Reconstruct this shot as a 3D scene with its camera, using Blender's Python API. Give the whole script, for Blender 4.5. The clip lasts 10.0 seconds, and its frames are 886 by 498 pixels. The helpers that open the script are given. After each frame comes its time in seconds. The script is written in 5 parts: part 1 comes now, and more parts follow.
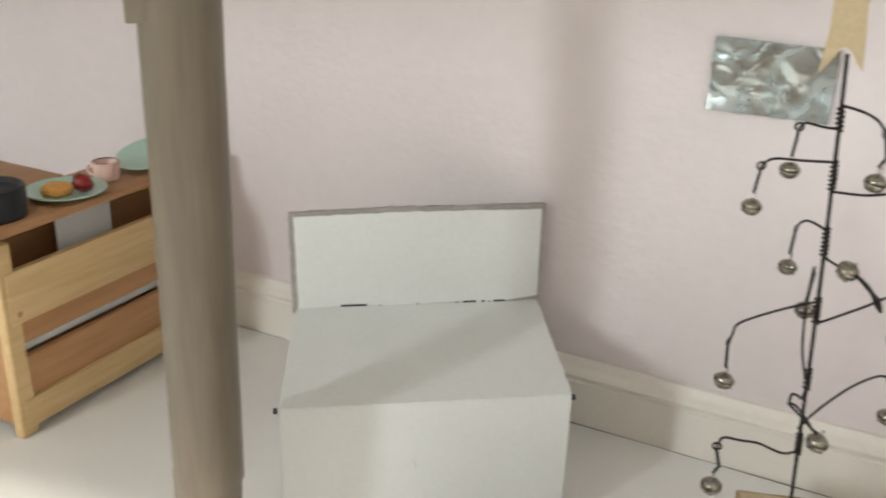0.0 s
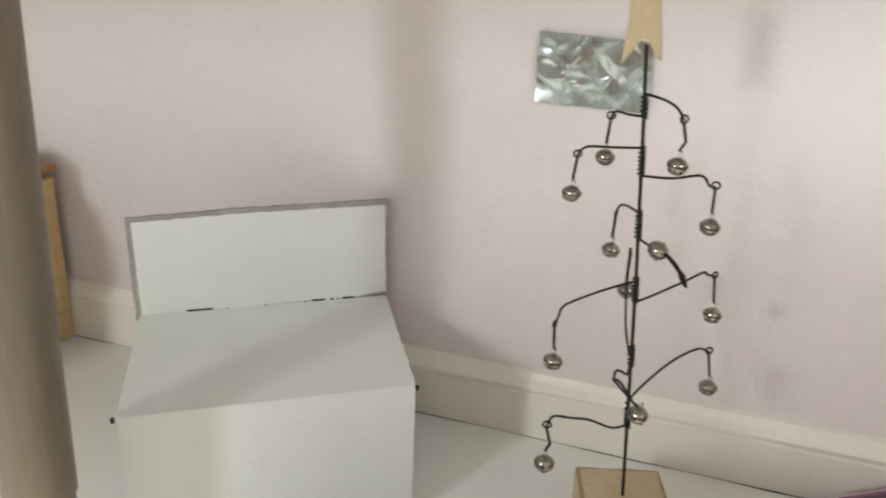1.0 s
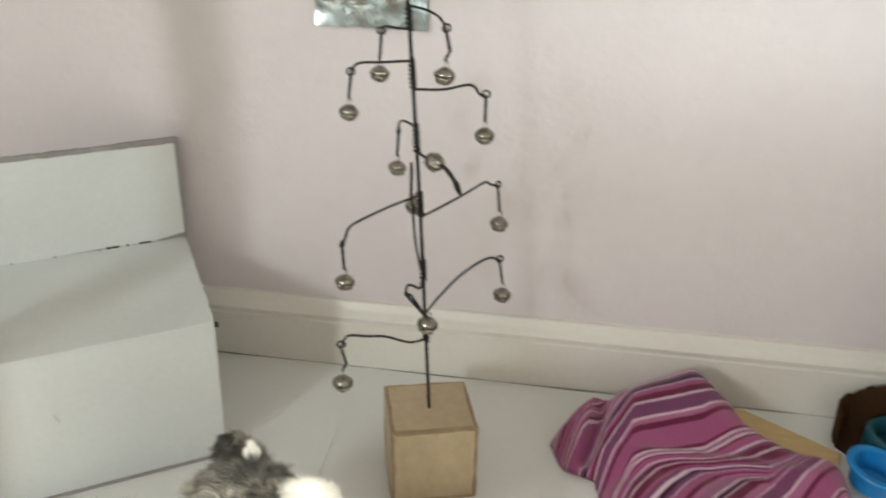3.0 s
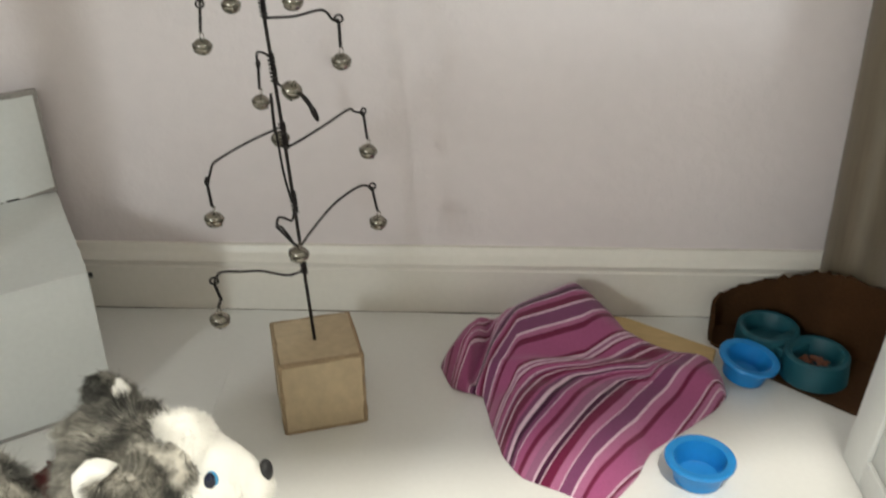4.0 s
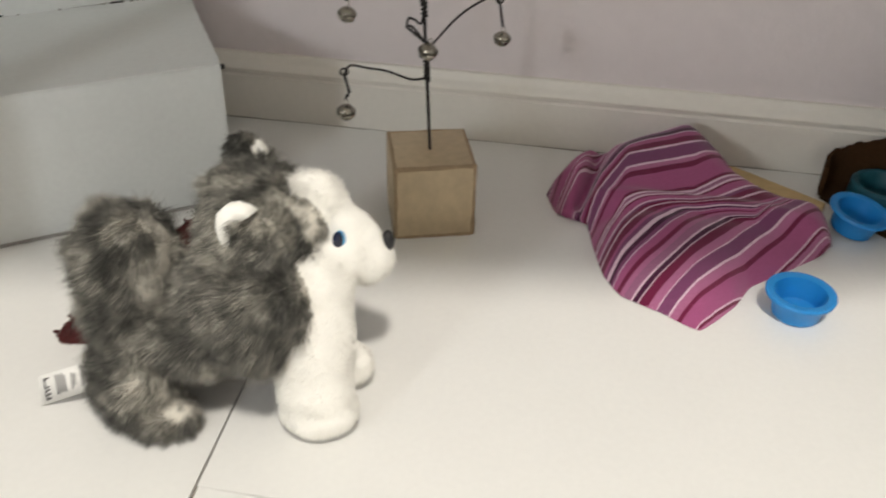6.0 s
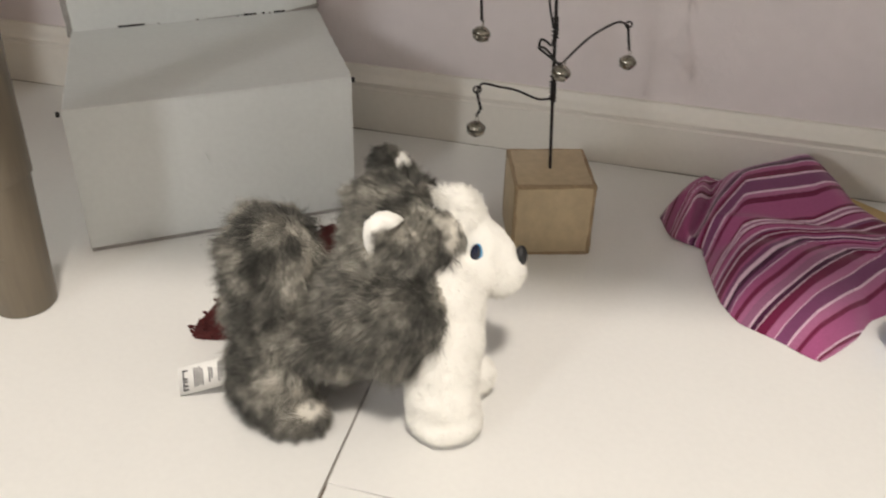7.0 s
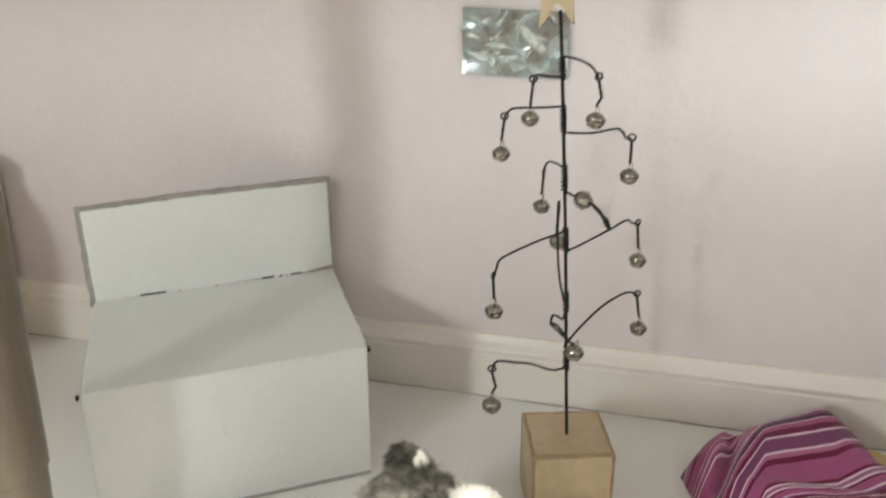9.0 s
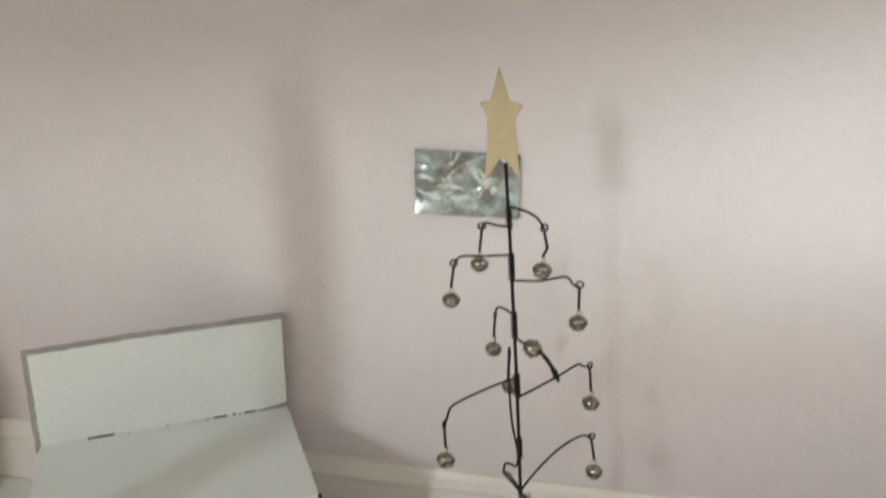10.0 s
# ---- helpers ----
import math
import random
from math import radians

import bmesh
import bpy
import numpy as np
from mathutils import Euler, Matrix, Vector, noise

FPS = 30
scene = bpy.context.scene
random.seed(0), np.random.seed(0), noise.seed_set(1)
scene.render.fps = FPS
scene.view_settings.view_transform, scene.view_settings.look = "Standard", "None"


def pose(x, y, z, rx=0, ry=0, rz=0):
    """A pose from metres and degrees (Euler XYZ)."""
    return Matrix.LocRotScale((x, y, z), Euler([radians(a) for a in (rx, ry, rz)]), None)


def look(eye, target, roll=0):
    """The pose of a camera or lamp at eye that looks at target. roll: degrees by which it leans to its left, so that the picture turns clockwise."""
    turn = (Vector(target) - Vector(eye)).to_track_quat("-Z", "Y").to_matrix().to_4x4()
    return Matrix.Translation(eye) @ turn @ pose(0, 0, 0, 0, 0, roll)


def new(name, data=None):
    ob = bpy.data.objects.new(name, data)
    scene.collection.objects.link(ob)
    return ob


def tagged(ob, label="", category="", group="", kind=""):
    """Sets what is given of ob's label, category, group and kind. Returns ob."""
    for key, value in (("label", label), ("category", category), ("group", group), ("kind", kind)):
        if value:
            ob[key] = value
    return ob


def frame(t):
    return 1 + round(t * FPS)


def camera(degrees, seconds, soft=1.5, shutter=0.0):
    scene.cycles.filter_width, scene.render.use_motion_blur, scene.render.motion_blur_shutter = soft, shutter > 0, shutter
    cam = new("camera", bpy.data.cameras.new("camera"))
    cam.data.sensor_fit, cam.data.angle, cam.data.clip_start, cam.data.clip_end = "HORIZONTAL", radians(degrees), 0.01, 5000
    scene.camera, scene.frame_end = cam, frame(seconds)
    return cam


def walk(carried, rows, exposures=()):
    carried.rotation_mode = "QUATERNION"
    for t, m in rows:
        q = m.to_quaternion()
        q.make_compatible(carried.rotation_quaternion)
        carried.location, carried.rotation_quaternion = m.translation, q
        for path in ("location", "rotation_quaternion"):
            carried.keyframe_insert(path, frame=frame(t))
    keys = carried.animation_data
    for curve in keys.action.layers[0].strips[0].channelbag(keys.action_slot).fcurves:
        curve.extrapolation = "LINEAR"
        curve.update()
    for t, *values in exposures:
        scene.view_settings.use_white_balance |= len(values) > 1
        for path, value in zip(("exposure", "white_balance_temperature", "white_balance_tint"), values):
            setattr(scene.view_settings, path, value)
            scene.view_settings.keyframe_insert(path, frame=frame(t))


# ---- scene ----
cam = camera(51.5, 10.0, soft=1.95, shutter=0.5)
PATH = [
    (0, (0.074, 0.109, 0.489), (-0.763, 1.767, -0.254), 1.8),
    (0.5, (0.096, 0.111, 0.489), (-0.619, 1.831, -0.24), 1.8),
    (1, (0.114, 0.116, 0.488), (-0.502, 1.872, -0.242), 2.0),
    (1.5, (0.129, 0.116, 0.489), (-0.416, 1.898, -0.238), 2.3),
    (2, (0.133, 0.116, 0.483), (-0.363, 1.904, -0.263), 2.4),
    (2.5, (0.143, 0.117, 0.474), (-0.289, 1.906, -0.307), 2.0),
    (3, (0.161, 0.124, 0.471), (-0.134, 1.921, -0.356), 1.1),
    (3.2, (0.167, 0.125, 0.47), (-0.064, 1.923, -0.376), 0.6),
    (4.3, (0.201, 0.108, 0.447), (0.104, 1.856, -0.521), -0.7),
    (4.5, (0.198, 0.103, 0.439), (0.11, 1.83, -0.566), -0.1),
    (5, (0.192, 0.088, 0.422), (0.094, 1.77, -0.655), 0.7),
    (5.5, (0.186, 0.077, 0.417), (0.014, 1.733, -0.69), 0.8),
    (6, (0.176, 0.066, 0.411), (-0.096, 1.702, -0.707), 1.4),
    (6.2, (0.172, 0.056, 0.413), (-0.142, 1.682, -0.709), 1.7),
    (7.3, (0.129, 0.045, 0.42), (-0.323, 1.68, -0.64), 0.9),
    (7.5, (0.125, 0.047, 0.424), (-0.349, 1.694, -0.606), 0.5),
    (8, (0.123, 0.059, 0.444), (-0.368, 1.755, -0.496), 0.3),
    (8.5, (0.12, 0.067, 0.46), (-0.403, 1.808, -0.373), 0.1),
    (9, (0.129, 0.069, 0.48), (-0.364, 1.862, -0.256), -0.2),
    (9.5, (0.137, 0.072, 0.496), (-0.328, 1.906, -0.152), -0.2),
    (10, (0.143, 0.086, 0.515), (-0.311, 1.958, -0.022), -0.2),
]
EXPOSURE = [(0.0, -0.03, 6600, 8), (0.5, -0.11, 6650, 8), (1.5, -0.10, 6700, 5), (2.5, -0.06, 6650, 4), (3.2, -0.17, 6600, 4), (4.5, -0.61, 6650, 4), (5.0, -0.72, 6550, 7), (6.0, -0.64, 6570, 9), (7.5, -0.68, 6850, 14),
            (8.0, -0.62, 6700, 15), (8.5, -0.34, 6700, 12), (9.0, -0.14, 6650, 7), (10.0, -0.30, 6650, 6)]
walk(cam, [(t, look(eye, target, roll)) for t, eye, target, roll in PATH], EXPOSURE)

# ---- world, daylight and lamps ----
world = bpy.data.worlds.new("world")
scene.world = world
world.use_nodes = True
wn = world.node_tree.nodes
sky = wn.new("ShaderNodeTexSky")
sky.sky_type = "NISHITA"
sky.sun_disc = False
sky.sun_elevation = radians(35)
sky.sun_rotation = radians(200)
world.node_tree.links.new(sky.outputs["Color"], wn["Background"].inputs["Color"])
wn["Background"].inputs["Strength"].default_value = 0.1


def window_light(name, at, target, wide, high, watts, colour):
    """An area lamp that stands in a window's opening for the daylight."""
    data = bpy.data.lights.new(name, "AREA")
    data.shape, data.size, data.size_y, data.energy, data.color = "RECTANGLE", wide, high, watts, colour
    ob = new(name, data)
    ob.matrix_world = look(at, target)
    return ob


# room: x from WEST to EAST, y from SOUTH to NORTH
WEST, EAST, SOUTH, NORTH, TOP = -1.75, 1.45, -1.85, 0.873, 2.35
SMALL_WIN = (-1.02, 0.23, 0.86, 1.32)   # middle, width, sill, head
ADDED_EAST_WIN = (-0.30, 0.42, 0.60, 1.04)
window_light("daylight_small_window", (-1.02, SOUTH + 0.01, 1.09), (-1.02, 0, 1.09), 0.21, 0.43, 27.5, (0.91, 0.965, 0.985))
# Unseen east opening, added to brighten the right of the north wall.
window_light("added_east_daylight", (EAST - 0.01, -0.30, 0.82), (0, -0.30, 0.82), 0.38, 0.40, 24.0, (0.87, 0.96, 1.0))
lamp = bpy.data.lights.new("ceiling_lamp_light", "AREA")
lamp.shape, lamp.size, lamp.energy, lamp.color = "DISK", 0.22, 81.0, (1.0, 0.945, 0.865)
new("ceiling_lamp_light", lamp).matrix_world = look((0.46, -0.70, TOP - 0.10), (0.46, -0.7001, 0))


# ---- materials ----
def material(name, colour, rough=0.6, metal=0.0, vary=0.08, scale=40.0, fine=400.0, bump=0.0, bump_scale=300.0, spec=0.5, island=0.0, stretch=(1, 1, 1)):
    """A surface with variation at two scales, fine relief and its own gloss."""
    m = bpy.data.materials.new(name)
    m.use_nodes = True
    t = m.node_tree
    n, l = t.nodes, t.links
    b = n["Principled BSDF"]
    b.inputs["Roughness"].default_value = rough
    b.inputs["Metallic"].default_value = metal
    b.inputs["Specular IOR Level"].default_value = spec
    co = n.new("ShaderNodeTexCoord")
    mp = n.new("ShaderNodeMapping")
    mp.inputs["Scale"].default_value = stretch
    l.new(co.outputs["Object"], mp.inputs["Vector"])
    big = n.new("ShaderNodeTexNoise")
    big.inputs["Scale"].default_value = scale
    big.inputs["Detail"].default_value = 4
    small = n.new("ShaderNodeTexNoise")
    small.inputs["Scale"].default_value = fine
    small.inputs["Detail"].default_value = 3
    for q in (big, small):
        l.new(mp.outputs["Vector"], q.inputs["Vector"])
    add = n.new("ShaderNodeMath")
    add.operation = "ADD"
    l.new(big.outputs["Fac"], add.inputs[0])
    l.new(small.outputs["Fac"], add.inputs[1])
    rng = n.new("ShaderNodeMapRange")
    rng.inputs["From Min"].default_value, rng.inputs["From Max"].default_value = 0.65, 1.35
    rng.inputs["To Min"].default_value, rng.inputs["To Max"].default_value = 1 - vary, 1 + vary
    l.new(add.outputs[0], rng.inputs["Value"])
    mul = n.new("ShaderNodeMix")
    mul.data_type, mul.blend_type = "RGBA", "MULTIPLY"
    mul.inputs["Factor"].default_value = 1
    mul.inputs["A"].default_value = (*colour, 1)
    last = rng.outputs["Result"]
    if island:
        geo = n.new("ShaderNodeNewGeometry")
        ir = n.new("ShaderNodeMapRange")
        ir.inputs["To Min"].default_value, ir.inputs["To Max"].default_value = 1 - island, 1 + island
        l.new(geo.outputs["Random Per Island"], ir.inputs["Value"])
        mm = n.new("ShaderNodeMath")
        mm.operation = "MULTIPLY"
        l.new(last, mm.inputs[0])
        l.new(ir.outputs["Result"], mm.inputs[1])
        last = mm.outputs[0]
    l.new(last, mul.inputs["B"])
    l.new(mul.outputs["Result"], b.inputs["Base Color"])
    if bump:
        bt = n.new("ShaderNodeTexNoise")
        bt.inputs["Scale"].default_value = bump_scale
        bt.inputs["Detail"].default_value = 5
        l.new(mp.outputs["Vector"], bt.inputs["Vector"])
        bp = n.new("ShaderNodeBump")
        bp.inputs["Strength"].default_value = bump
        bp.inputs["Distance"].default_value = 0.002
        l.new(bt.outputs["Fac"], bp.inputs["Height"])
        l.new(bp.outputs["Normal"], b.inputs["Normal"])
    return m


def wood(name, light, dark, rough=0.55, axis=(3, 40, 40)):
    """Sawn timber with its grain along the axis of the smallest scale."""
    m = bpy.data.materials.new(name)
    m.use_nodes = True
    n, l = m.node_tree.nodes, m.node_tree.links
    b = n["Principled BSDF"]
    b.inputs["Roughness"].default_value = rough
    co = n.new("ShaderNodeTexCoord")
    mp = n.new("ShaderNodeMapping")
    mp.inputs["Scale"].default_value = axis
    l.new(co.outputs["Object"], mp.inputs["Vector"])
    a = n.new("ShaderNodeTexNoise")
    a.inputs["Scale"].default_value, a.inputs["Detail"].default_value, a.inputs["Distortion"].default_value = 4.0, 6, 0.6
    l.new(mp.outputs["Vector"], a.inputs["Vector"])
    r = n.new("ShaderNodeValToRGB")
    r.color_ramp.elements[0].position, r.color_ramp.elements[1].position = 0.32, 0.68
    r.color_ramp.elements[0].color, r.color_ramp.elements[1].color = (*dark, 1), (*light, 1)
    l.new(a.outputs["Fac"], r.inputs["Fac"])
    l.new(r.outputs["Color"], b.inputs["Base Color"])
    bp = n.new("ShaderNodeBump")
    bp.inputs["Strength"].default_value, bp.inputs["Distance"].default_value = 0.25, 0.001
    l.new(a.outputs["Fac"], bp.inputs["Height"])
    l.new(bp.outputs["Normal"], b.inputs["Normal"])
    return m


wall_paint = material("pink_wall_paint", (0.713, 0.648, 0.655), 0.46, vary=0.03, scale=9, fine=60, bump=0.35, bump_scale=140)
skirting_paint = material("white_gloss_paint", (0.78, 0.74, 0.68), 0.35, vary=0.03, scale=14, fine=160, bump=0.08, bump_scale=60)
sheet_white = material("white_laminated_board", (0.80, 0.79, 0.765), 0.38, vary=0.02, scale=12, fine=220, bump=0.03, bump_scale=90)
# Unseen walls and floor: assumed colours, kept dark to cut bounced light.
plain_paint = material("unseen_grey_wall_paint", (0.40, 0.385, 0.37), 0.8, vary=0.03, scale=9, fine=60)
room_floor = material("unseen_dark_floor", (0.16, 0.125, 0.095), 0.95, vary=0.12, scale=30, fine=500, bump=0.6, bump_scale=500)
ceiling_paint = material("white_ceiling_paint", (0.62, 0.61, 0.59), 0.9, vary=0.02, scale=5)
card_white = material("white_painted_card", (0.744, 0.760, 0.748), 0.55, vary=0.035, scale=16, fine=200, bump=0.16, bump_scale=60)
card_edge = material("grey_raw_card_edge", (0.36, 0.34, 0.32), 0.9, vary=0.25, scale=60, fine=600, bump=0.5, bump_scale=700)
# Near-black colour for the shade inside slots; the dark corner tabs use it too.
slot_dark = material("slot_shade_and_dark_tab", (0.025, 0.024, 0.022), 0.9, vary=0.2)
# Vertical colour streaks paint in the tube's sheen along with its stains.
tube_card = material("khaki_cardboard_tube", (0.143, 0.115, 0.079), 0.42, vary=0.17, scale=62, fine=210, bump=0.22, bump_scale=70, spec=0.6, stretch=(1, 1, 0.10))
# Darker than the card's own brown: the tray corner's shade is in the colour.
brown_card = material("brown_corrugated_card", (0.054, 0.0245, 0.0095), 0.95, spec=0.15, vary=0.18, scale=26, fine=420, bump=0.3, bump_scale=260)
block_wood = material("varnished_pale_wood", (0.525, 0.415, 0.268), 0.55, vary=0.13, scale=38, fine=140, bump=0.12, bump_scale=120, stretch=(1, 1, 0.75))
block_edge = material("worn_dark_wood_edge", (0.34, 0.245, 0.15), 0.7, vary=0.3, scale=90, fine=500)
rust_wire = material("black_annealed_wire", (0.011, 0.008, 0.007), 0.5, spec=0.3, vary=0.3, scale=120, fine=900)
bell_dark = material("dark_seam_metal", (0.13, 0.115, 0.09), 0.4, metal=0.8, vary=0.2, scale=160, fine=700)
bell_metal = material("tarnished_nickel", (0.31, 0.288, 0.245), 0.21, metal=1.0, vary=0.18, scale=160, fine=700)
star_wood = material("pale_plywood_star", (0.50, 0.40, 0.25), 0.6, vary=0.10, scale=50, fine=300, bump=0.1)
mint_glaze = material("mint_plastic", (0.40, 0.56, 0.47), 0.32, vary=0.04)
pancake_mat = material("golden_pancake", (0.72, 0.36, 0.09), 0.6, vary=0.2, scale=60, fine=300, bump=0.2)
berry_red = material("strawberry_red", (0.23, 0.014, 0.012), 0.35, vary=0.25, scale=120, fine=600, bump=0.3)
leaf_green = material("berry_leaf_green", (0.05, 0.10, 0.03), 0.6, vary=0.25, scale=120)
cup_pink = material("pink_toy_cup", (0.84, 0.60, 0.53), 0.45, vary=0.04)
pot_black = material("black_toy_pot", (0.012, 0.013, 0.016), 0.55, vary=0.2, scale=60)
bowl_blue = material("sky_blue_plastic", (0.016, 0.235, 0.61), 0.36, vary=0.05, scale=60, fine=400, spec=0.45)
# Base colour lowered to hold the shade of the tray corner.
dish_teal = material("turquoise_plastic", (0.004, 0.070, 0.096), 0.5, vary=0.06, scale=60, fine=400)
kibble_brown = material("brown_kibble", (0.22, 0.085, 0.052), 0.8, vary=0.3, scale=200, fine=800, bump=0.5)
pale_wood_flat = material("pale_yellow_wood", (0.62, 0.45, 0.22), 0.6, vary=0.10, scale=60, fine=300, stretch=(0.4, 2, 1))
red_knit = material("dark_red_knit", (0.065, 0.0065, 0.006), 0.95, vary=0.4, scale=250, fine=900, bump=0.9, bump_scale=600)
white_box = material("white_lacquered_box", (0.76, 0.765, 0.745), 0.4, vary=0.02, scale=15, fine=200)


def fur_material(name, tones, patch):
    """Long mixed fur: every hair takes its own tone, leaning dark or silvery in soft patches."""
    m = bpy.data.materials.new(name)
    m.use_nodes = True
    n, l = m.node_tree.nodes, m.node_tree.links
    b = n["Principled BSDF"]
    b.inputs["Roughness"].default_value = 0.62
    b.inputs["Specular IOR Level"].default_value = 0.3
    co = n.new("ShaderNodeTexCoord")
    geo = n.new("ShaderNodeNewGeometry")
    own = n.new("ShaderNodeMapRange")
    own.inputs["To Min"].default_value, own.inputs["To Max"].default_value = 0.18, 0.82
    l.new(geo.outputs["Random Per Island"], own.inputs["Value"])
    total = own.outputs["Result"]
    for scale, weight in ((38, patch), (130, patch * 0.55)):
        no = n.new("ShaderNodeTexNoise")
        no.inputs["Scale"].default_value, no.inputs["Detail"].default_value = scale, 3
        l.new(co.outputs["Object"], no.inputs["Vector"])
        mr = n.new("ShaderNodeMapRange")
        mr.clamp = False
        mr.inputs["To Min"].default_value, mr.inputs["To Max"].default_value = -weight, weight
        l.new(no.outputs["Fac"], mr.inputs["Value"])
        add = n.new("ShaderNodeMath")
        add.operation = "ADD"
        l.new(total, add.inputs[0])
        l.new(mr.outputs["Result"], add.inputs[1])
        total = add.outputs[0]
    r = n.new("ShaderNodeValToRGB")
    e = r.color_ramp.elements
    for k, (at, c) in enumerate(tones):
        if k < 2:
            e[k].position = at
        (e[k] if k < 2 else e.new(at)).color = (*c, 1)
    l.new(total, r.inputs["Fac"])
    l.new(r.outputs["Color"], b.inputs["Base Color"])
    return m


fur_grey = fur_material("grey_long_fur", [(0.05, (0.040, 0.040, 0.037)), (0.40, (0.120, 0.114, 0.100)), (0.70, (0.265, 0.251, 0.219)), (1.0, (0.58, 0.545, 0.475))], 0.92)
fur_white = material("white_short_plush", (0.87, 0.85, 0.80), 0.95, vary=0.02, scale=60, fine=500, island=0.03, spec=0.1, bump=0.04, bump_scale=420)
eye_black = material("black_glossy_eye", (0.005, 0.009, 0.030), 0.08, vary=0.1)
eye_blue = material("blue_eye_rim", (0.05, 0.30, 0.56), 0.3, vary=0.1)
nose_black = material("black_nose", (0.010, 0.010, 0.011), 0.5, vary=0.2)
label_cloth = material("white_satin_label", (0.80, 0.78, 0.75), 0.6, vary=0.03)
print_grey = material("grey_label_print", (0.06, 0.055, 0.055), 0.8, vary=0.2)
pine_light = wood("pale_pine", (0.66, 0.475, 0.245), (0.58, 0.395, 0.185), axis=(40, 3, 40))
pine_brown = wood("orange_stained_pine", (0.49, 0.270, 0.125), (0.42, 0.215, 0.092), axis=(40, 3, 40))
pine_top = wood("orange_brown_board", (0.42, 0.230, 0.110), (0.36, 0.180, 0.080), axis=(40, 3, 40))


def foil_material():
    """Crumpled silver foil, mirror-like on its flats, with faint teal and sand tints."""
    m = bpy.data.materials.new("crumpled_silver_foil")
    m.use_nodes = True
    n, l = m.node_tree.nodes, m.node_tree.links
    b = n["Principled BSDF"]
    b.inputs["Metallic"].default_value = 1.0
    co = n.new("ShaderNodeTexCoord")
    no = n.new("ShaderNodeTexNoise")
    no.inputs["Scale"].default_value, no.inputs["Detail"].default_value, no.inputs["Distortion"].default_value = 26, 4, 1.5
    l.new(co.outputs["Object"], no.inputs["Vector"])
    r = n.new("ShaderNodeValToRGB")
    e = r.color_ramp.elements
    e[0].position, e[0].color = 0.30, (0.34, 0.36, 0.355, 1)
    e[1].position, e[1].color = 0.70, (0.50, 0.56, 0.56, 1)
    for p, c in ((0.42, (0.41, 0.43, 0.42, 1)), (0.50, (0.38, 0.46, 0.46, 1)), (0.58, (0.44, 0.475, 0.475, 1))):
        e.new(p).color = c
    l.new(no.outputs["Fac"], r.inputs["Fac"])
    l.new(r.outputs["Color"], b.inputs["Base Color"])
    rr = n.new("ShaderNodeMapRange")
    rr.inputs["From Min"].default_value, rr.inputs["From Max"].default_value = 0.35, 0.65
    rr.inputs["To Min"].default_value, rr.inputs["To Max"].default_value = 0.17, 0.34
    l.new(no.outputs["Fac"], rr.inputs["Value"])
    l.new(rr.outputs["Result"], b.inputs["Roughness"])
    return m


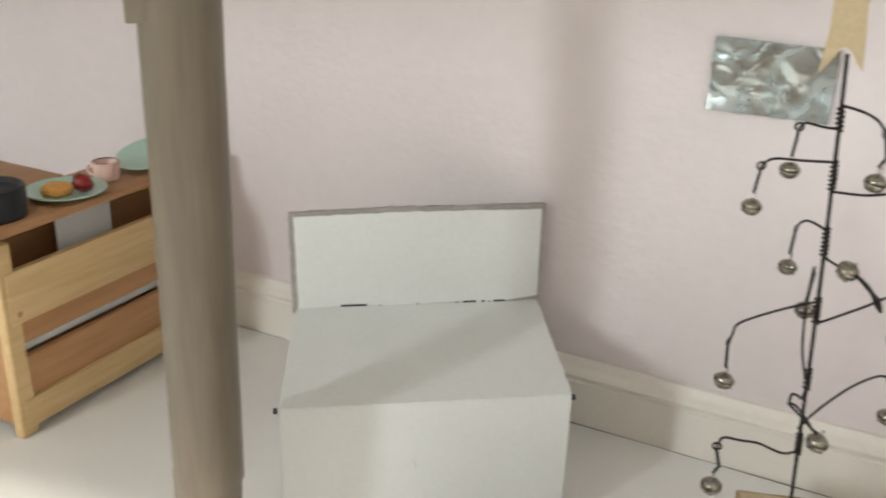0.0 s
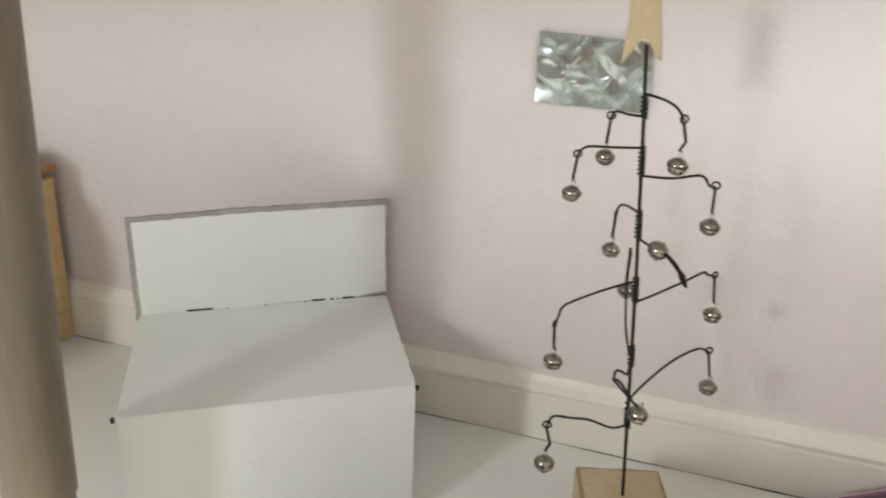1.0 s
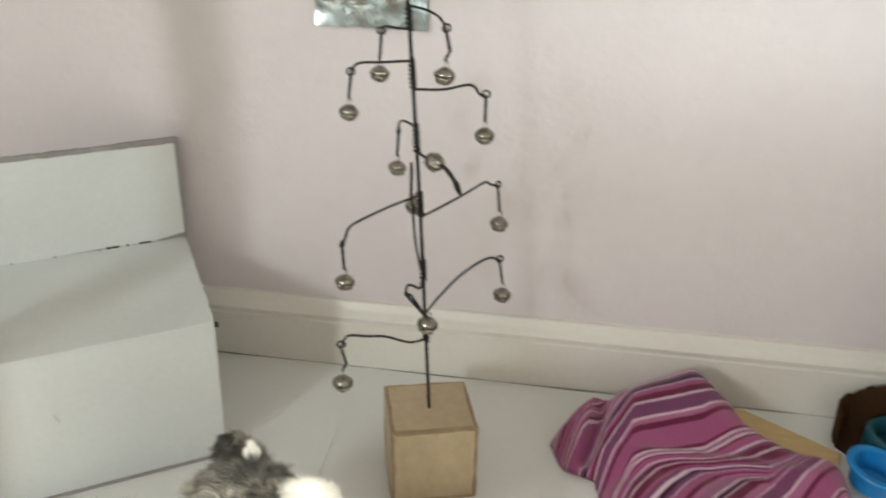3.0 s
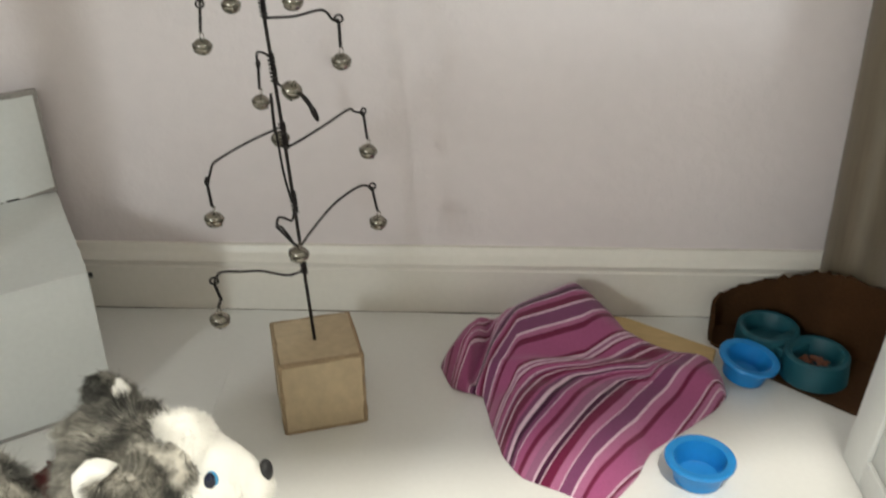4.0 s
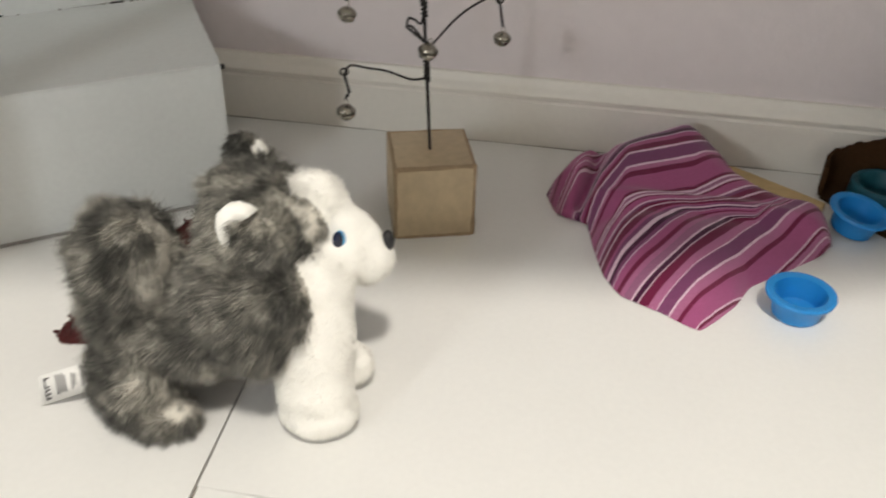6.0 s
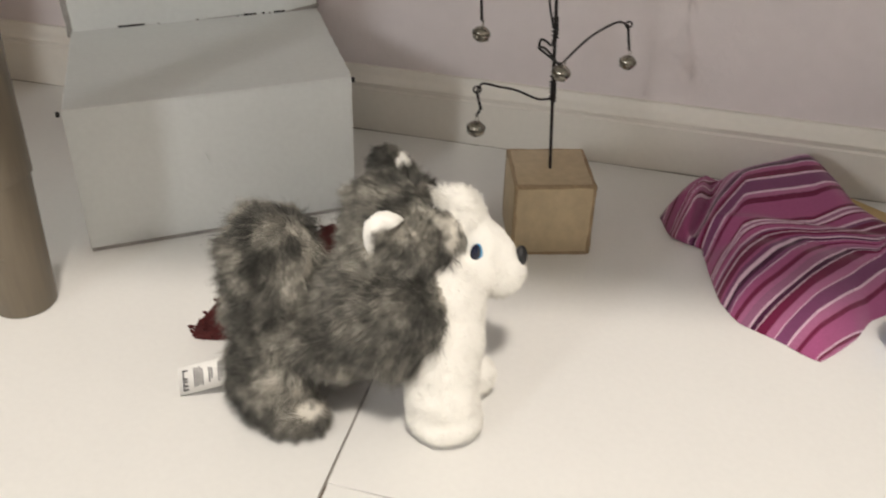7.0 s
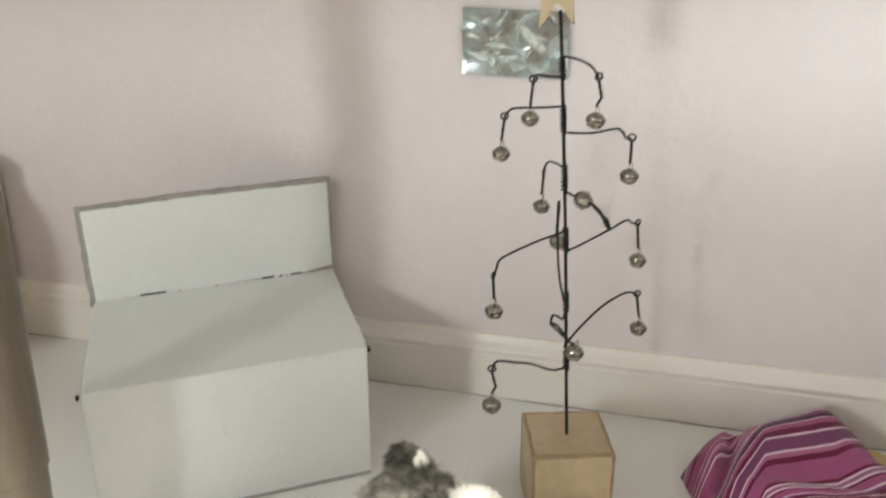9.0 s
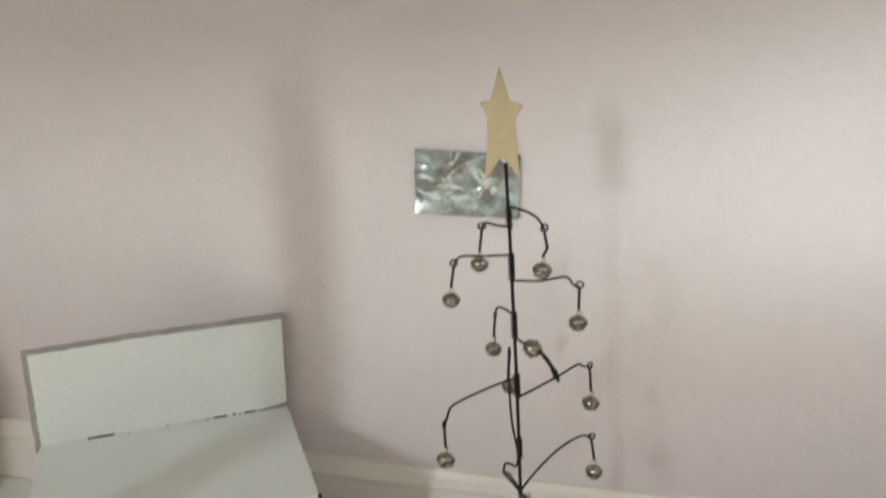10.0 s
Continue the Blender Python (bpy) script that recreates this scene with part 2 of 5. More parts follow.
def stripe_material():
    """Woven stripes in plum, wine, pink, mauve and white, along the cloth's own coordinate."""
    m = bpy.data.materials.new("purple_striped_jersey")
    m.use_nodes = True
    n, l = m.node_tree.nodes, m.node_tree.links
    b = n["Principled BSDF"]
    b.inputs["Roughness"].default_value = 0.9
    b.inputs["Sheen Weight"].default_value = 0.25
    b.inputs["Specular IOR Level"].default_value = 0.2
    uv = n.new("ShaderNodeUVMap")
    uv.uv_map = "cloth"
    sep = n.new("ShaderNodeSeparateXYZ")
    l.new(uv.outputs["UV"], sep.inputs["Vector"])
    fr = n.new("ShaderNodeMath")
    fr.operation = "FRACT"
    l.new(sep.outputs["X"], fr.inputs[0])
    pink, wine, plum, mauve, white, rose, grey = (0.340, 0.082, 0.195), (0.145, 0.010, 0.046), (0.058, 0.009, 0.036), (0.185, 0.052, 0.130), (0.70, 0.50, 0.60), (0.38, 0.125, 0.24), (0.29, 0.115, 0.205)
    across = [(0.540, pink), (0.560, white), (0.5625, wine), (0.5650, rose), (0.5680, white), (0.5700, rose), (0.5735, wine), (0.5755, white), (0.5775, pink), (0.594, wine), (0.600, rose), (0.610, white), (0.612, mauve), (0.6265, white), (0.6285, rose),
              (0.638, wine), (0.649, white), (0.651, plum), (0.657, white), (0.659, grey), (0.670, rose), (0.676, wine), (0.682, pink), (0.692, white), (0.6935, mauve), (0.698, plum), (0.700, plum), (0.704, white), (0.711, mauve), (0.717, pink), (0.722, wine), (0.733, white), (0.736, wine),
              (0.742, mauve), (0.746, white), (0.748, pink), (0.757, wine), (0.760, white), (0.762, grey), (0.766, white), (0.768, wine), (0.772, pink), (0.793, wine), (0.800, rose), (0.804, white), (0.807, mauve), (0.822, white),
              (0.825, wine), (0.832, pink), (0.838, white), (0.840, plum), (0.846, mauve), (0.852, white), (0.854, rose)]
    mix = n.new("ShaderNodeMix")
    mix.data_type = "RGBA"
    over = n.new("ShaderNodeMath")
    over.operation = "GREATER_THAN"
    over.inputs[1].default_value = 0.5
    l.new(fr.outputs[0], over.inputs[0])
    l.new(over.outputs[0], mix.inputs["Factor"])
    for half, slot in ((across[:26], "A"), (across[26:], "B")):
        r = n.new("ShaderNodeValToRGB")
        r.color_ramp.interpolation = "CONSTANT"
        e = r.color_ramp.elements
        for k, (at, c) in enumerate(half):
            place = (at - 0.54) / 0.32
            if k < 2:
                e[k].position = place
            (e[k] if k < 2 else e.new(place)).color = (*c, 1)
        l.new(fr.outputs[0], r.inputs["Fac"])
        l.new(r.outputs["Color"], mix.inputs[slot])
    co = n.new("ShaderNodeTexCoord")
    no = n.new("ShaderNodeTexNoise")
    no.inputs["Scale"].default_value = 900
    l.new(co.outputs["Object"], no.inputs["Vector"])
    rg = n.new("ShaderNodeMapRange")
    rg.inputs["To Min"].default_value, rg.inputs["To Max"].default_value = 0.75, 1.25
    l.new(no.outputs["Fac"], rg.inputs["Value"])
    mx = n.new("ShaderNodeMix")
    mx.data_type, mx.blend_type = "RGBA", "MULTIPLY"
    mx.inputs["Factor"].default_value = 1
    l.new(mix.outputs["Result"], mx.inputs["A"])
    l.new(rg.outputs["Result"], mx.inputs["B"])
    l.new(mx.outputs["Result"], b.inputs["Base Color"])
    bp = n.new("ShaderNodeBump")
    bp.inputs["Strength"].default_value, bp.inputs["Distance"].default_value = 0.3, 0.0006
    l.new(no.outputs["Fac"], bp.inputs["Height"])
    l.new(bp.outputs["Normal"], b.inputs["Normal"])
    return m


foil = foil_material()
stripes = stripe_material()


# ---- mesh helpers ----
def chain(ob):
    m = Matrix.Identity(4)
    while ob:
        m = ob.matrix_basis @ m
        ob = ob.parent
    return m


def smooth(me, angle=35):
    me.shade_smooth()
    me.set_sharp_from_angle(angle=radians(angle))


def finish(name, bm, mats, soft=True):
    me = bpy.data.meshes.new(name)
    bmesh.ops.recalc_face_normals(bm, faces=bm.faces)
    bm.to_mesh(me)
    bm.free()
    for m in mats if isinstance(mats, (list, tuple)) else [mats]:
        me.materials.append(m)
    if soft:
        smooth(me)
    return me


def part(name, bm, mats, parent, label="", soft=True):
    """Links a bmesh, given in world metres, as one mesh under a thing or a part."""
    me = finish(name, bm, mats, soft)
    me.transform(chain(parent).inverted())
    ob = new(name, me)
    ob.parent = parent
    return tagged(ob, label)


def thing(name, at, label, category, group="", kind=""):
    """An empty at a thing's base, to hold its parts."""
    ob = new(name)
    ob.empty_display_size = 0.02
    ob.matrix_basis = at if isinstance(at, Matrix) else Matrix.Translation(at)
    return tagged(ob, label, category, group, kind)


def single(name, bm, mats, at, label, category, group="", kind="", soft=True):
    """A thing of one mesh, given in world metres, with its origin at its base."""
    me = finish(name, bm, mats, soft)
    me.transform(Matrix.Translation(at).inverted())
    ob = new(name, me)
    ob.matrix_basis = Matrix.Translation(at)
    return tagged(ob, label, category, group, kind)


def box(x0, x1, y0, y1, z0, z1, bevel=0.0, m=None, seg=2, bm=None):
    own = bmesh.new()
    bmesh.ops.create_cube(own, size=1.0)
    for v in own.verts:
        v.co = Vector(((x0 + x1) / 2 + v.co.x * (x1 - x0), (y0 + y1) / 2 + v.co.y * (y1 - y0), (z0 + z1) / 2 + v.co.z * (z1 - z0)))
    if bevel:
        bmesh.ops.bevel(own, geom=own.edges[:], offset=bevel, segments=seg, profile=0.5, affect="EDGES")
    if m is not None:
        own.transform(m)
    if bm is None:
        return own
    me = bpy.data.meshes.new("tmp")
    own.to_mesh(me)
    own.free()
    bm.from_mesh(me)
    bpy.data.meshes.remove(me)
    return bm


def lathe(profile, m=None, seg=32, bm=None):
    """A turned form from (radius, height) pairs, bottom first."""
    bm = bm or bmesh.new()
    rings = []
    for r, z in profile:
        if r < 1e-6:
            rings.append([bm.verts.new((0, 0, z))])
        else:
            rings.append([bm.verts.new((r * math.cos(2 * math.pi * k / seg), r * math.sin(2 * math.pi * k / seg), z)) for k in range(seg)])
    for a, b in zip(rings, rings[1:]):
        for k in range(seg):
            j = (k + 1) % seg
            q = [a[k % len(a)], a[j % len(a)], b[j % len(b)], b[k % len(b)]]
            q = list(dict.fromkeys(q))
            if len(q) > 2:
                bm.faces.new(q)
    if m is not None:
        bmesh.ops.transform(bm, matrix=m, verts=[v for ring in rings for v in ring])
    return bm


def glide(points, steps=6):
    """A smooth line through the points (Catmull-Rom)."""
    p = [Vector(q) for q in points]
    p = [2 * p[0] - p[1]] + p + [2 * p[-1] - p[-2]]
    out = []
    for a, b, c, d in zip(p, p[1:], p[2:], p[3:]):
        for k in range(steps):
            t = k / steps
            out.append(0.5 * (2 * b + (c - a) * t + (2 * a - 5 * b + 4 * c - d) * t * t + (3 * b - a - 3 * c + d) * t ** 3))
    return out + [p[-2]]


def pipe(points, radius, seg=7, bm=None):
    """A round wire along a line; radius may be one number or one per point."""
    bm = bm or bmesh.new()
    rings, side = [], None
    for k, p in enumerate(points):
        way = (points[min(k + 1, len(points) - 1)] - points[max(k - 1, 0)]).normalized()
        if side is None:
            side = way.orthogonal().normalized()
        side = (side - way * side.dot(way)).normalized()
        up = way.cross(side)
        r = radius[k] if isinstance(radius, (list, tuple)) else radius
        rings.append([bm.verts.new(p + r * (math.cos(2 * math.pi * j / seg) * side + math.sin(2 * math.pi * j / seg) * up)) for j in range(seg)])
    for a, b in zip(rings, rings[1:]):
        for j in range(seg):
            bm.faces.new((a[j], a[(j + 1) % seg], b[(j + 1) % seg], b[j]))
    bm.faces.new(rings[0][::-1])
    bm.faces.new(rings[-1])
    return bm


def prism(outline, z0, z1, m=None, bevel=0.0, bm=None):
    """A flat outline in x and y given a thickness."""
    own = bmesh.new()
    low = [own.verts.new((x, y, z0)) for x, y in outline]
    high = [own.verts.new((x, y, z1)) for x, y in outline]
    own.faces.new(low[::-1])
    own.faces.new(high)
    n = len(outline)
    for k in range(n):
        own.faces.new((low[k], low[(k + 1) % n], high[(k + 1) % n], high[k]))
    if bevel:
        bmesh.ops.bevel(own, geom=own.edges[:], offset=bevel, segments=1, affect="EDGES")
    if m is not None:
        own.transform(m)
    if bm is None:
        return own
    me = bpy.data.meshes.new("tmp")
    own.to_mesh(me)
    own.free()
    bm.from_mesh(me)
    bpy.data.meshes.remove(me)
    return bm


# ---- the room ----
def holed_wall(name, start, end, thick, turn, opening):
    """A wall from start to end along its own x with one window opening that goes right through."""
    mid, wide, sill, head = opening
    a, b = mid - wide / 2, mid + wide / 2
    bm = bmesh.new()
    for x0, x1, z0, z1 in ((start, a, 0, TOP), (a, b, 0, sill), (a, b, head, TOP), (b, end, 0, TOP)):
        box(x0, x1, *thick, z0, z1, m=turn, bm=bm)
    return single(name, bm, plain_paint, turn @ Vector((0, thick[0], 0)), "unseen room wall kept grey to cut bounce, with a window opening", "wall", kind="structure", soft=False)


single("wall_north", box(WEST - 0.1, EAST + 0.1, NORTH, NORTH + 0.1, 0, TOP), wall_paint, (0, NORTH, 0), "pale pink painted plaster wall with soft unevenness", "wall", kind="structure", soft=False)
holed_wall("wall_south", WEST - 0.1, EAST + 0.1, (SOUTH - 0.1, SOUTH), Matrix.Identity(4), SMALL_WIN)
single("wall_west", box(WEST - 0.1, WEST, SOUTH, NORTH, 0, TOP), plain_paint, (WEST, 0, 0), "unseen side wall kept grey to cut bounced light", "wall", kind="structure", soft=False)
holed_wall("wall_east", SOUTH, NORTH, (-EAST - 0.1, -EAST), pose(0, 0, 0, 0, 0, 90), ADDED_EAST_WIN)
single("floor", box(WEST, EAST, SOUTH, NORTH, -0.05, -0.004), room_floor, (0, 0, -0.05), "unseen brown floor under the play boards, dark to cut bounce", "floor", kind="structure", soft=False)
single("ceiling", box(WEST - 0.1, EAST + 0.1, SOUTH - 0.1, NORTH + 0.1, TOP, TOP + 0.1), ceiling_paint, (0, 0, TOP), "white painted ceiling", "ceiling", kind="structure", soft=False)


def skirting():
    """A moulded skirting board along the north wall."""
    profile = [(0.861, 0.0), (0.861, 0.0445), (0.8625, 0.0460), (0.8625, 0.0480), (0.8600, 0.0500), (0.8595, 0.0525), (0.8610, 0.0550), (0.8640, 0.0570), (0.8665, 0.0600), (0.8675, 0.0635), (0.8690, 0.0655), (NORTH, 0.0660)]
    bm = bmesh.new()
    ends = []
    for x in (WEST, EAST):
        ends.append([bm.verts.new((x, y, z)) for y, z in profile + [(NORTH, 0.0)]])
    n = len(ends[0])
    for k in range(n):
        bm.faces.new((ends[0][k], ends[1][k], ends[1][(k + 1) % n], ends[0][(k + 1) % n]))
    bm.faces.new(ends[0])
    bm.faces.new(ends[1][::-1])
    return single("baseboard", bm, skirting_paint, (0, 0.861, 0), "white gloss moulded skirting board along the wall", "skirting", kind="structure")


skirting()


def seam(y):
    """Where the cut between the left board and the others runs, a little askew."""
    return -0.0360 + 0.0365 * (0.86 - y)


def board(name, left, right, y0, y1, z, label):
    """A thin white board on the floor, slightly wavy along its far edge; left and right give x for a y."""
    count = 24
    rim = [(left(y0), y0), (right(y0), y0)]
    for k in range(count + 1):
        y = y1 + 0.0005 * math.sin(k * 1.9) - 0.0004 * math.cos(k * 4.3)
        rim.append((right(y) + (left(y) - right(y)) * k / count, y))
    mid = (left(y0) + right(y0)) / 2
    return single(name, prism(rim, -0.004, z), sheet_white, (mid, (y0 + y1) / 2, -0.004), label, "floor board", kind="structure", soft=False)


board("floor_board", seam, lambda y: 0.95, 0.3985, 0.8597, 0.0, "white laminated board laid flat as the play floor")
board("floor_board", lambda y: seam(y) + 0.0006, lambda y: 0.95, -0.35, 0.3975, -0.0003, "white laminated board laid flat along the front")
board("floor_board", lambda y: -1.095, lambda y: seam(y) + 0.0002 - 0.006 * max(0.0, 0.60 - y), -0.35, 0.8604, -0.0004, "white laminated board laid flat beside another board")


# ---- the unseen upper shelf that the posts carry, light-blocking panels, and the ceiling lamp ----
SHELF = 0.585
# Front slant and right notch are cut to let light through or stop it.
single("upper_shelf", prism([(-1.11, 0.060), (0.56, 0.350), (0.62, 0.70), (0.95, 0.72), (0.95, NORTH - 0.002), (-1.11, NORTH - 0.002)], SHELF, SHELF + 0.016), white_box, (0, 0.53, SHELF), "unseen white upper floor on cardboard posts, edge cut to shape light", "shelf", kind="structure")
# Two unseen panels, added to block window light from parts of the set.
single("light_shaping_panel", box(-1.110, -1.100, -0.80, NORTH - 0.016, -0.004, SHELF - 0.001, 0.001), white_box, (-1.105, -0.07, 0), "unseen white panel added to shape the window light", "side wall", kind="structure")
single("light_shaping_panel", box(0.775, 0.785, -0.45, 0.245, -0.004, 0.76, 0.001), white_box, (0.78, -0.10, 0), "unseen white panel added to shape the window light", "side wall", kind="structure")
cl = thing("ceiling_lamp", (0.46, -0.70, TOP), "round flush ceiling lamp of the room", "ceiling lamp")
part("lamp_body", lathe([(0, TOP - 0.09), (0.18, TOP - 0.085), (0.20, TOP - 0.06), (0.19, TOP - 0.0), (0, TOP)], Matrix.Translation((0.46, -0.70, 0)), 32), ceiling_paint, cl)


# ---- the white box chair ----
def chair():
    turn = math.atan2(0.130, 0.182)
    base = pose(-0.294, 0.577, 0, 0, 0, math.degrees(turn))
    th = thing("box_chair", base, "white painted cardboard box chair with a low backrest", "toy chair")
    W, D, H = 0.2237, 0.1775, 0.1235
    bm = box(0, W, 0, D, 0.0012, H, 0.0022, base)
    inv = base.inverted()
    for v in bm.verts:
        q = inv @ v.co
        q.x += (0.012 + 0.002 * (q.x > 0.1)) * max(0.0, q.y / D)
        v.co = base @ q
    for v in bm.verts:
        v.co += 0.0009 * Vector((noise.noise(v.co * 25), noise.noise(v.co * 25 + Vector((5, 1, 2))), 0))
    part("box_body", bm, card_white, th)
    # thin seat sheet, its sides cut by hand
    rim = [(0.001, -0.0012), (W - 0.001, -0.0012)]
    rim += [(W - 0.0005 + 0.0022 * noise.noise(Vector((k * 0.7, 3.0, 0.2))) + 0.0142 * k / 14, D * k / 14) for k in range(1, 15)]
    rim += [(0.0140 - 0.0125 * k / 14 + 0.0016 * noise.noise(Vector((k * 0.6, 8.0, 1.2))), D * (1 - k / 14)) for k in range(15)]
    part("seat_sheet", prism(rim, H + 0.0002, H + 0.0014, base), card_white, th)
    # the raw lower edge
    part("bottom_edge", box(0.0012, W - 0.0012, -0.0008, D, 0.0, 0.0022, 0, base), card_edge, th, "grey worn cardboard lower edge")
    line = [(0.0995, -0.0007, 0.0745), (0.1010, -0.0010, 0.0715), (0.1018, -0.0011, 0.0690), (0.1035, -0.0007, 0.0655)]
    part("dent", pipe([base @ Vector(q) for q in line], [0.0002, 0.0006, 0.0006, 0.0002], 8), card_white, th)
    m = base @ pose(0, D, H, 0, 0, 0)
    def ragged(corners, size, seed):
        """A hand-cut outline: points along each side, pushed in and out a little."""
        out = []
        for (ax, az), (bx, bz) in zip(corners, corners[1:] + corners[:1]):
            steps = max(1, int(math.hypot(bx - ax, bz - az) / 0.006))
            for k in range(steps):
                t = k / steps
                d = size * (noise.noise(Vector((k * 0.9, seed, ax * 50))) + 0.6 * noise.noise(Vector((k * 2.7, seed + 3, az * 50)))) if k else 0
                n = Vector((bz - az, ax - bx)).normalized()
                out.append((ax + (bx - ax) * t + n.x * d, az + (bz - az) * t + n.y * d))
        return out

    rim = ragged([(0.0085, -0.004), (0.0074, 0.0925), (0.110, 0.0955), (0.2388, 0.0962), (0.2385, 0.050), (0.2372, -0.004)], 0.0011, 1.0)
    slab = prism(rim, -0.0050, 0.0, m @ pose(0, 0, 0, 90, 0, 0))
    slab.transform(m @ pose(0, -0.005, 0) @ m.inverted())
    back = part("backrest", slab, card_edge, th, "grey raw card backrest slab")
    rim = ragged([(0.0140, 0.0006), (0.0120, 0.0890), (0.110, 0.0918), (0.2350, 0.0920)], 0.0007, 5.0)[:-39] + [(0.2350, 0.0920), (0.2362, 0.0060), (0.228, 0.0050), (0.217, 0.0022), (0.176, 0.0012), (0.173, 0.0026), (0.13, 0.0020), (0.128, 0.0008), (0.075, 0.0016), (0.045, 0.0006)]
    part("facing_sheet", prism(rim, 0.0054, 0.0064, m @ pose(0, 0, 0, 90, 0, 0)), card_white, back, "white painted card facing")
    # Solid dark strips on the face paint the shade of open slots.
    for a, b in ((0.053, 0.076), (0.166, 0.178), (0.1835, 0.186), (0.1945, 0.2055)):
        part("slot", box(a, b, -0.0072, -0.0062, 0.0006, 0.0030, 0.0003, m), slot_dark, back, "solid dark strip for the shade in a fold slot")
    for x, wide, high in ((0.030, 0.006, 0.0012), (0.086, 0.005, 0.0016), (0.098, 0.009, 0.0010), (0.121, 0.004, 0.0020), (0.146, 0.007, 0.0012), (0.158, 0.004, 0.0018), (0.189, 0.003, 0.0022), (0.209, 0.005, 0.0014)):
        part("torn_fibre", prism([(x, 0.0), (x + wide, 0.0002), (x + wide * 0.8, high), (x + wide * 0.35, high * 1.4), (x + wide * 0.1, high * 0.6)], 0.0068, 0.0076, m @ pose(0, 0, 0, 90, 0, 0)), card_edge if high > 0.0015 else card_white, back)
    part("flap_tip", prism([(0.204, 0.0015), (0.2375, 0.0068), (0.2385, 0.0042), (0.208, 0.0004)], 0.0066, 0.0072, m @ pose(0, 0, 0, 90, 0, 0)), card_edge, back)
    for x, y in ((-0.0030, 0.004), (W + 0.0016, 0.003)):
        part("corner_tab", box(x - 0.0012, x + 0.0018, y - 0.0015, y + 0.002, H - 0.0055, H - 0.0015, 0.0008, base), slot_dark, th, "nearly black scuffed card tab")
    return th


chair()


# ---- cardboard posts ----
def post(x, y, sections):
    """A post of cardboard tubes pushed over one another; sections are (foot, head, radius, shift along x, slant of the foot's lip)."""
    th = thing("cardboard_post", (x, y, 0), "tall khaki grey cardboard tube post with overlapping sections", "post", "posts of the play house")
    for z0, z1, r, dx, slant in sections:
        steps = max(6, int((z1 - z0) / 0.02))
        prof = [(r - 0.0016, z0 + 0.012), (r - 0.0014, z0), (r - 0.0002, z0), (r, z0 + 0.0006)]
        prof += [(r + 0.0004 * noise.noise(Vector((k * 0.6, r * 900, 1))), z0 + (z1 - z0) * k / steps) for k in range(1, steps)]
        prof += [(r, z1 - 0.0008), (r - 0.0006, z1), (r - 0.0018, z1), (r - 0.0018, z1 - 0.02)]
        bm = lathe(prof, seg=48)
        for v in bm.verts:
            w = noise.noise(Vector((v.co.x * 30, v.co.y * 30, v.co.z * 9 + r * 700)))
            k = 1 + 0.012 * w
            near_foot = max(0.0, 1 - (v.co.z - z0) / 0.03)
            z = v.co.z + (slant * v.co.x + 0.0012 * noise.noise(Vector((v.co.x * 90, v.co.y * 90, 3)))) * near_foot * (z0 > 0)
            shift = dx if isinstance(dx, float) else dx[0] + (dx[1] - dx[0]) * (v.co.z - z0) / (z1 - z0)
            v.co = Vector((x + shift + v.co.x * k, y + v.co.y * k, z))
        part("tube_section", bm, tube_card, th)
    return th


left_post = post(-0.300, 0.5035, [(0.0, 0.118, 0.0227, (-0.0022, 0.0016), 0.0), (0.103, 0.428, 0.0232, (0.0028, 0.0078), 0.30), (0.414, SHELF - 0.0005, 0.0240, (0.0002, 0.0012), 0.16)])
for turn, z, wide in ((-74, 0.094, 0.10), (-66, 0.084, 0.06), (-84, 0.098, 0.08), (-70, 0.052, 0.05), (-30, 0.101, 0.07)):
    line = [Vector((-0.3002 + 0.0229 * math.cos(radians(turn) + a * wide), 0.5035 + 0.0229 * math.sin(radians(turn) + a * wide), z + 0.0006 * noise.noise(Vector((a * 2, turn, 0))))) for a in (-2, -1, 0, 1, 2)]
    part("crease", pipe(line, [0.0002, 0.0006, 0.0009, 0.0006, 0.0002], 6), tube_card, left_post)
post(0.507, 0.829, [(0.0, 0.45, 0.0285, 0.0, 0.0), (0.438, SHELF - 0.0005, 0.0299, 0.0, 0.0)])


# ---- the bell tree ----
TREE = Vector((0.0560, 0.7140, 0.0))


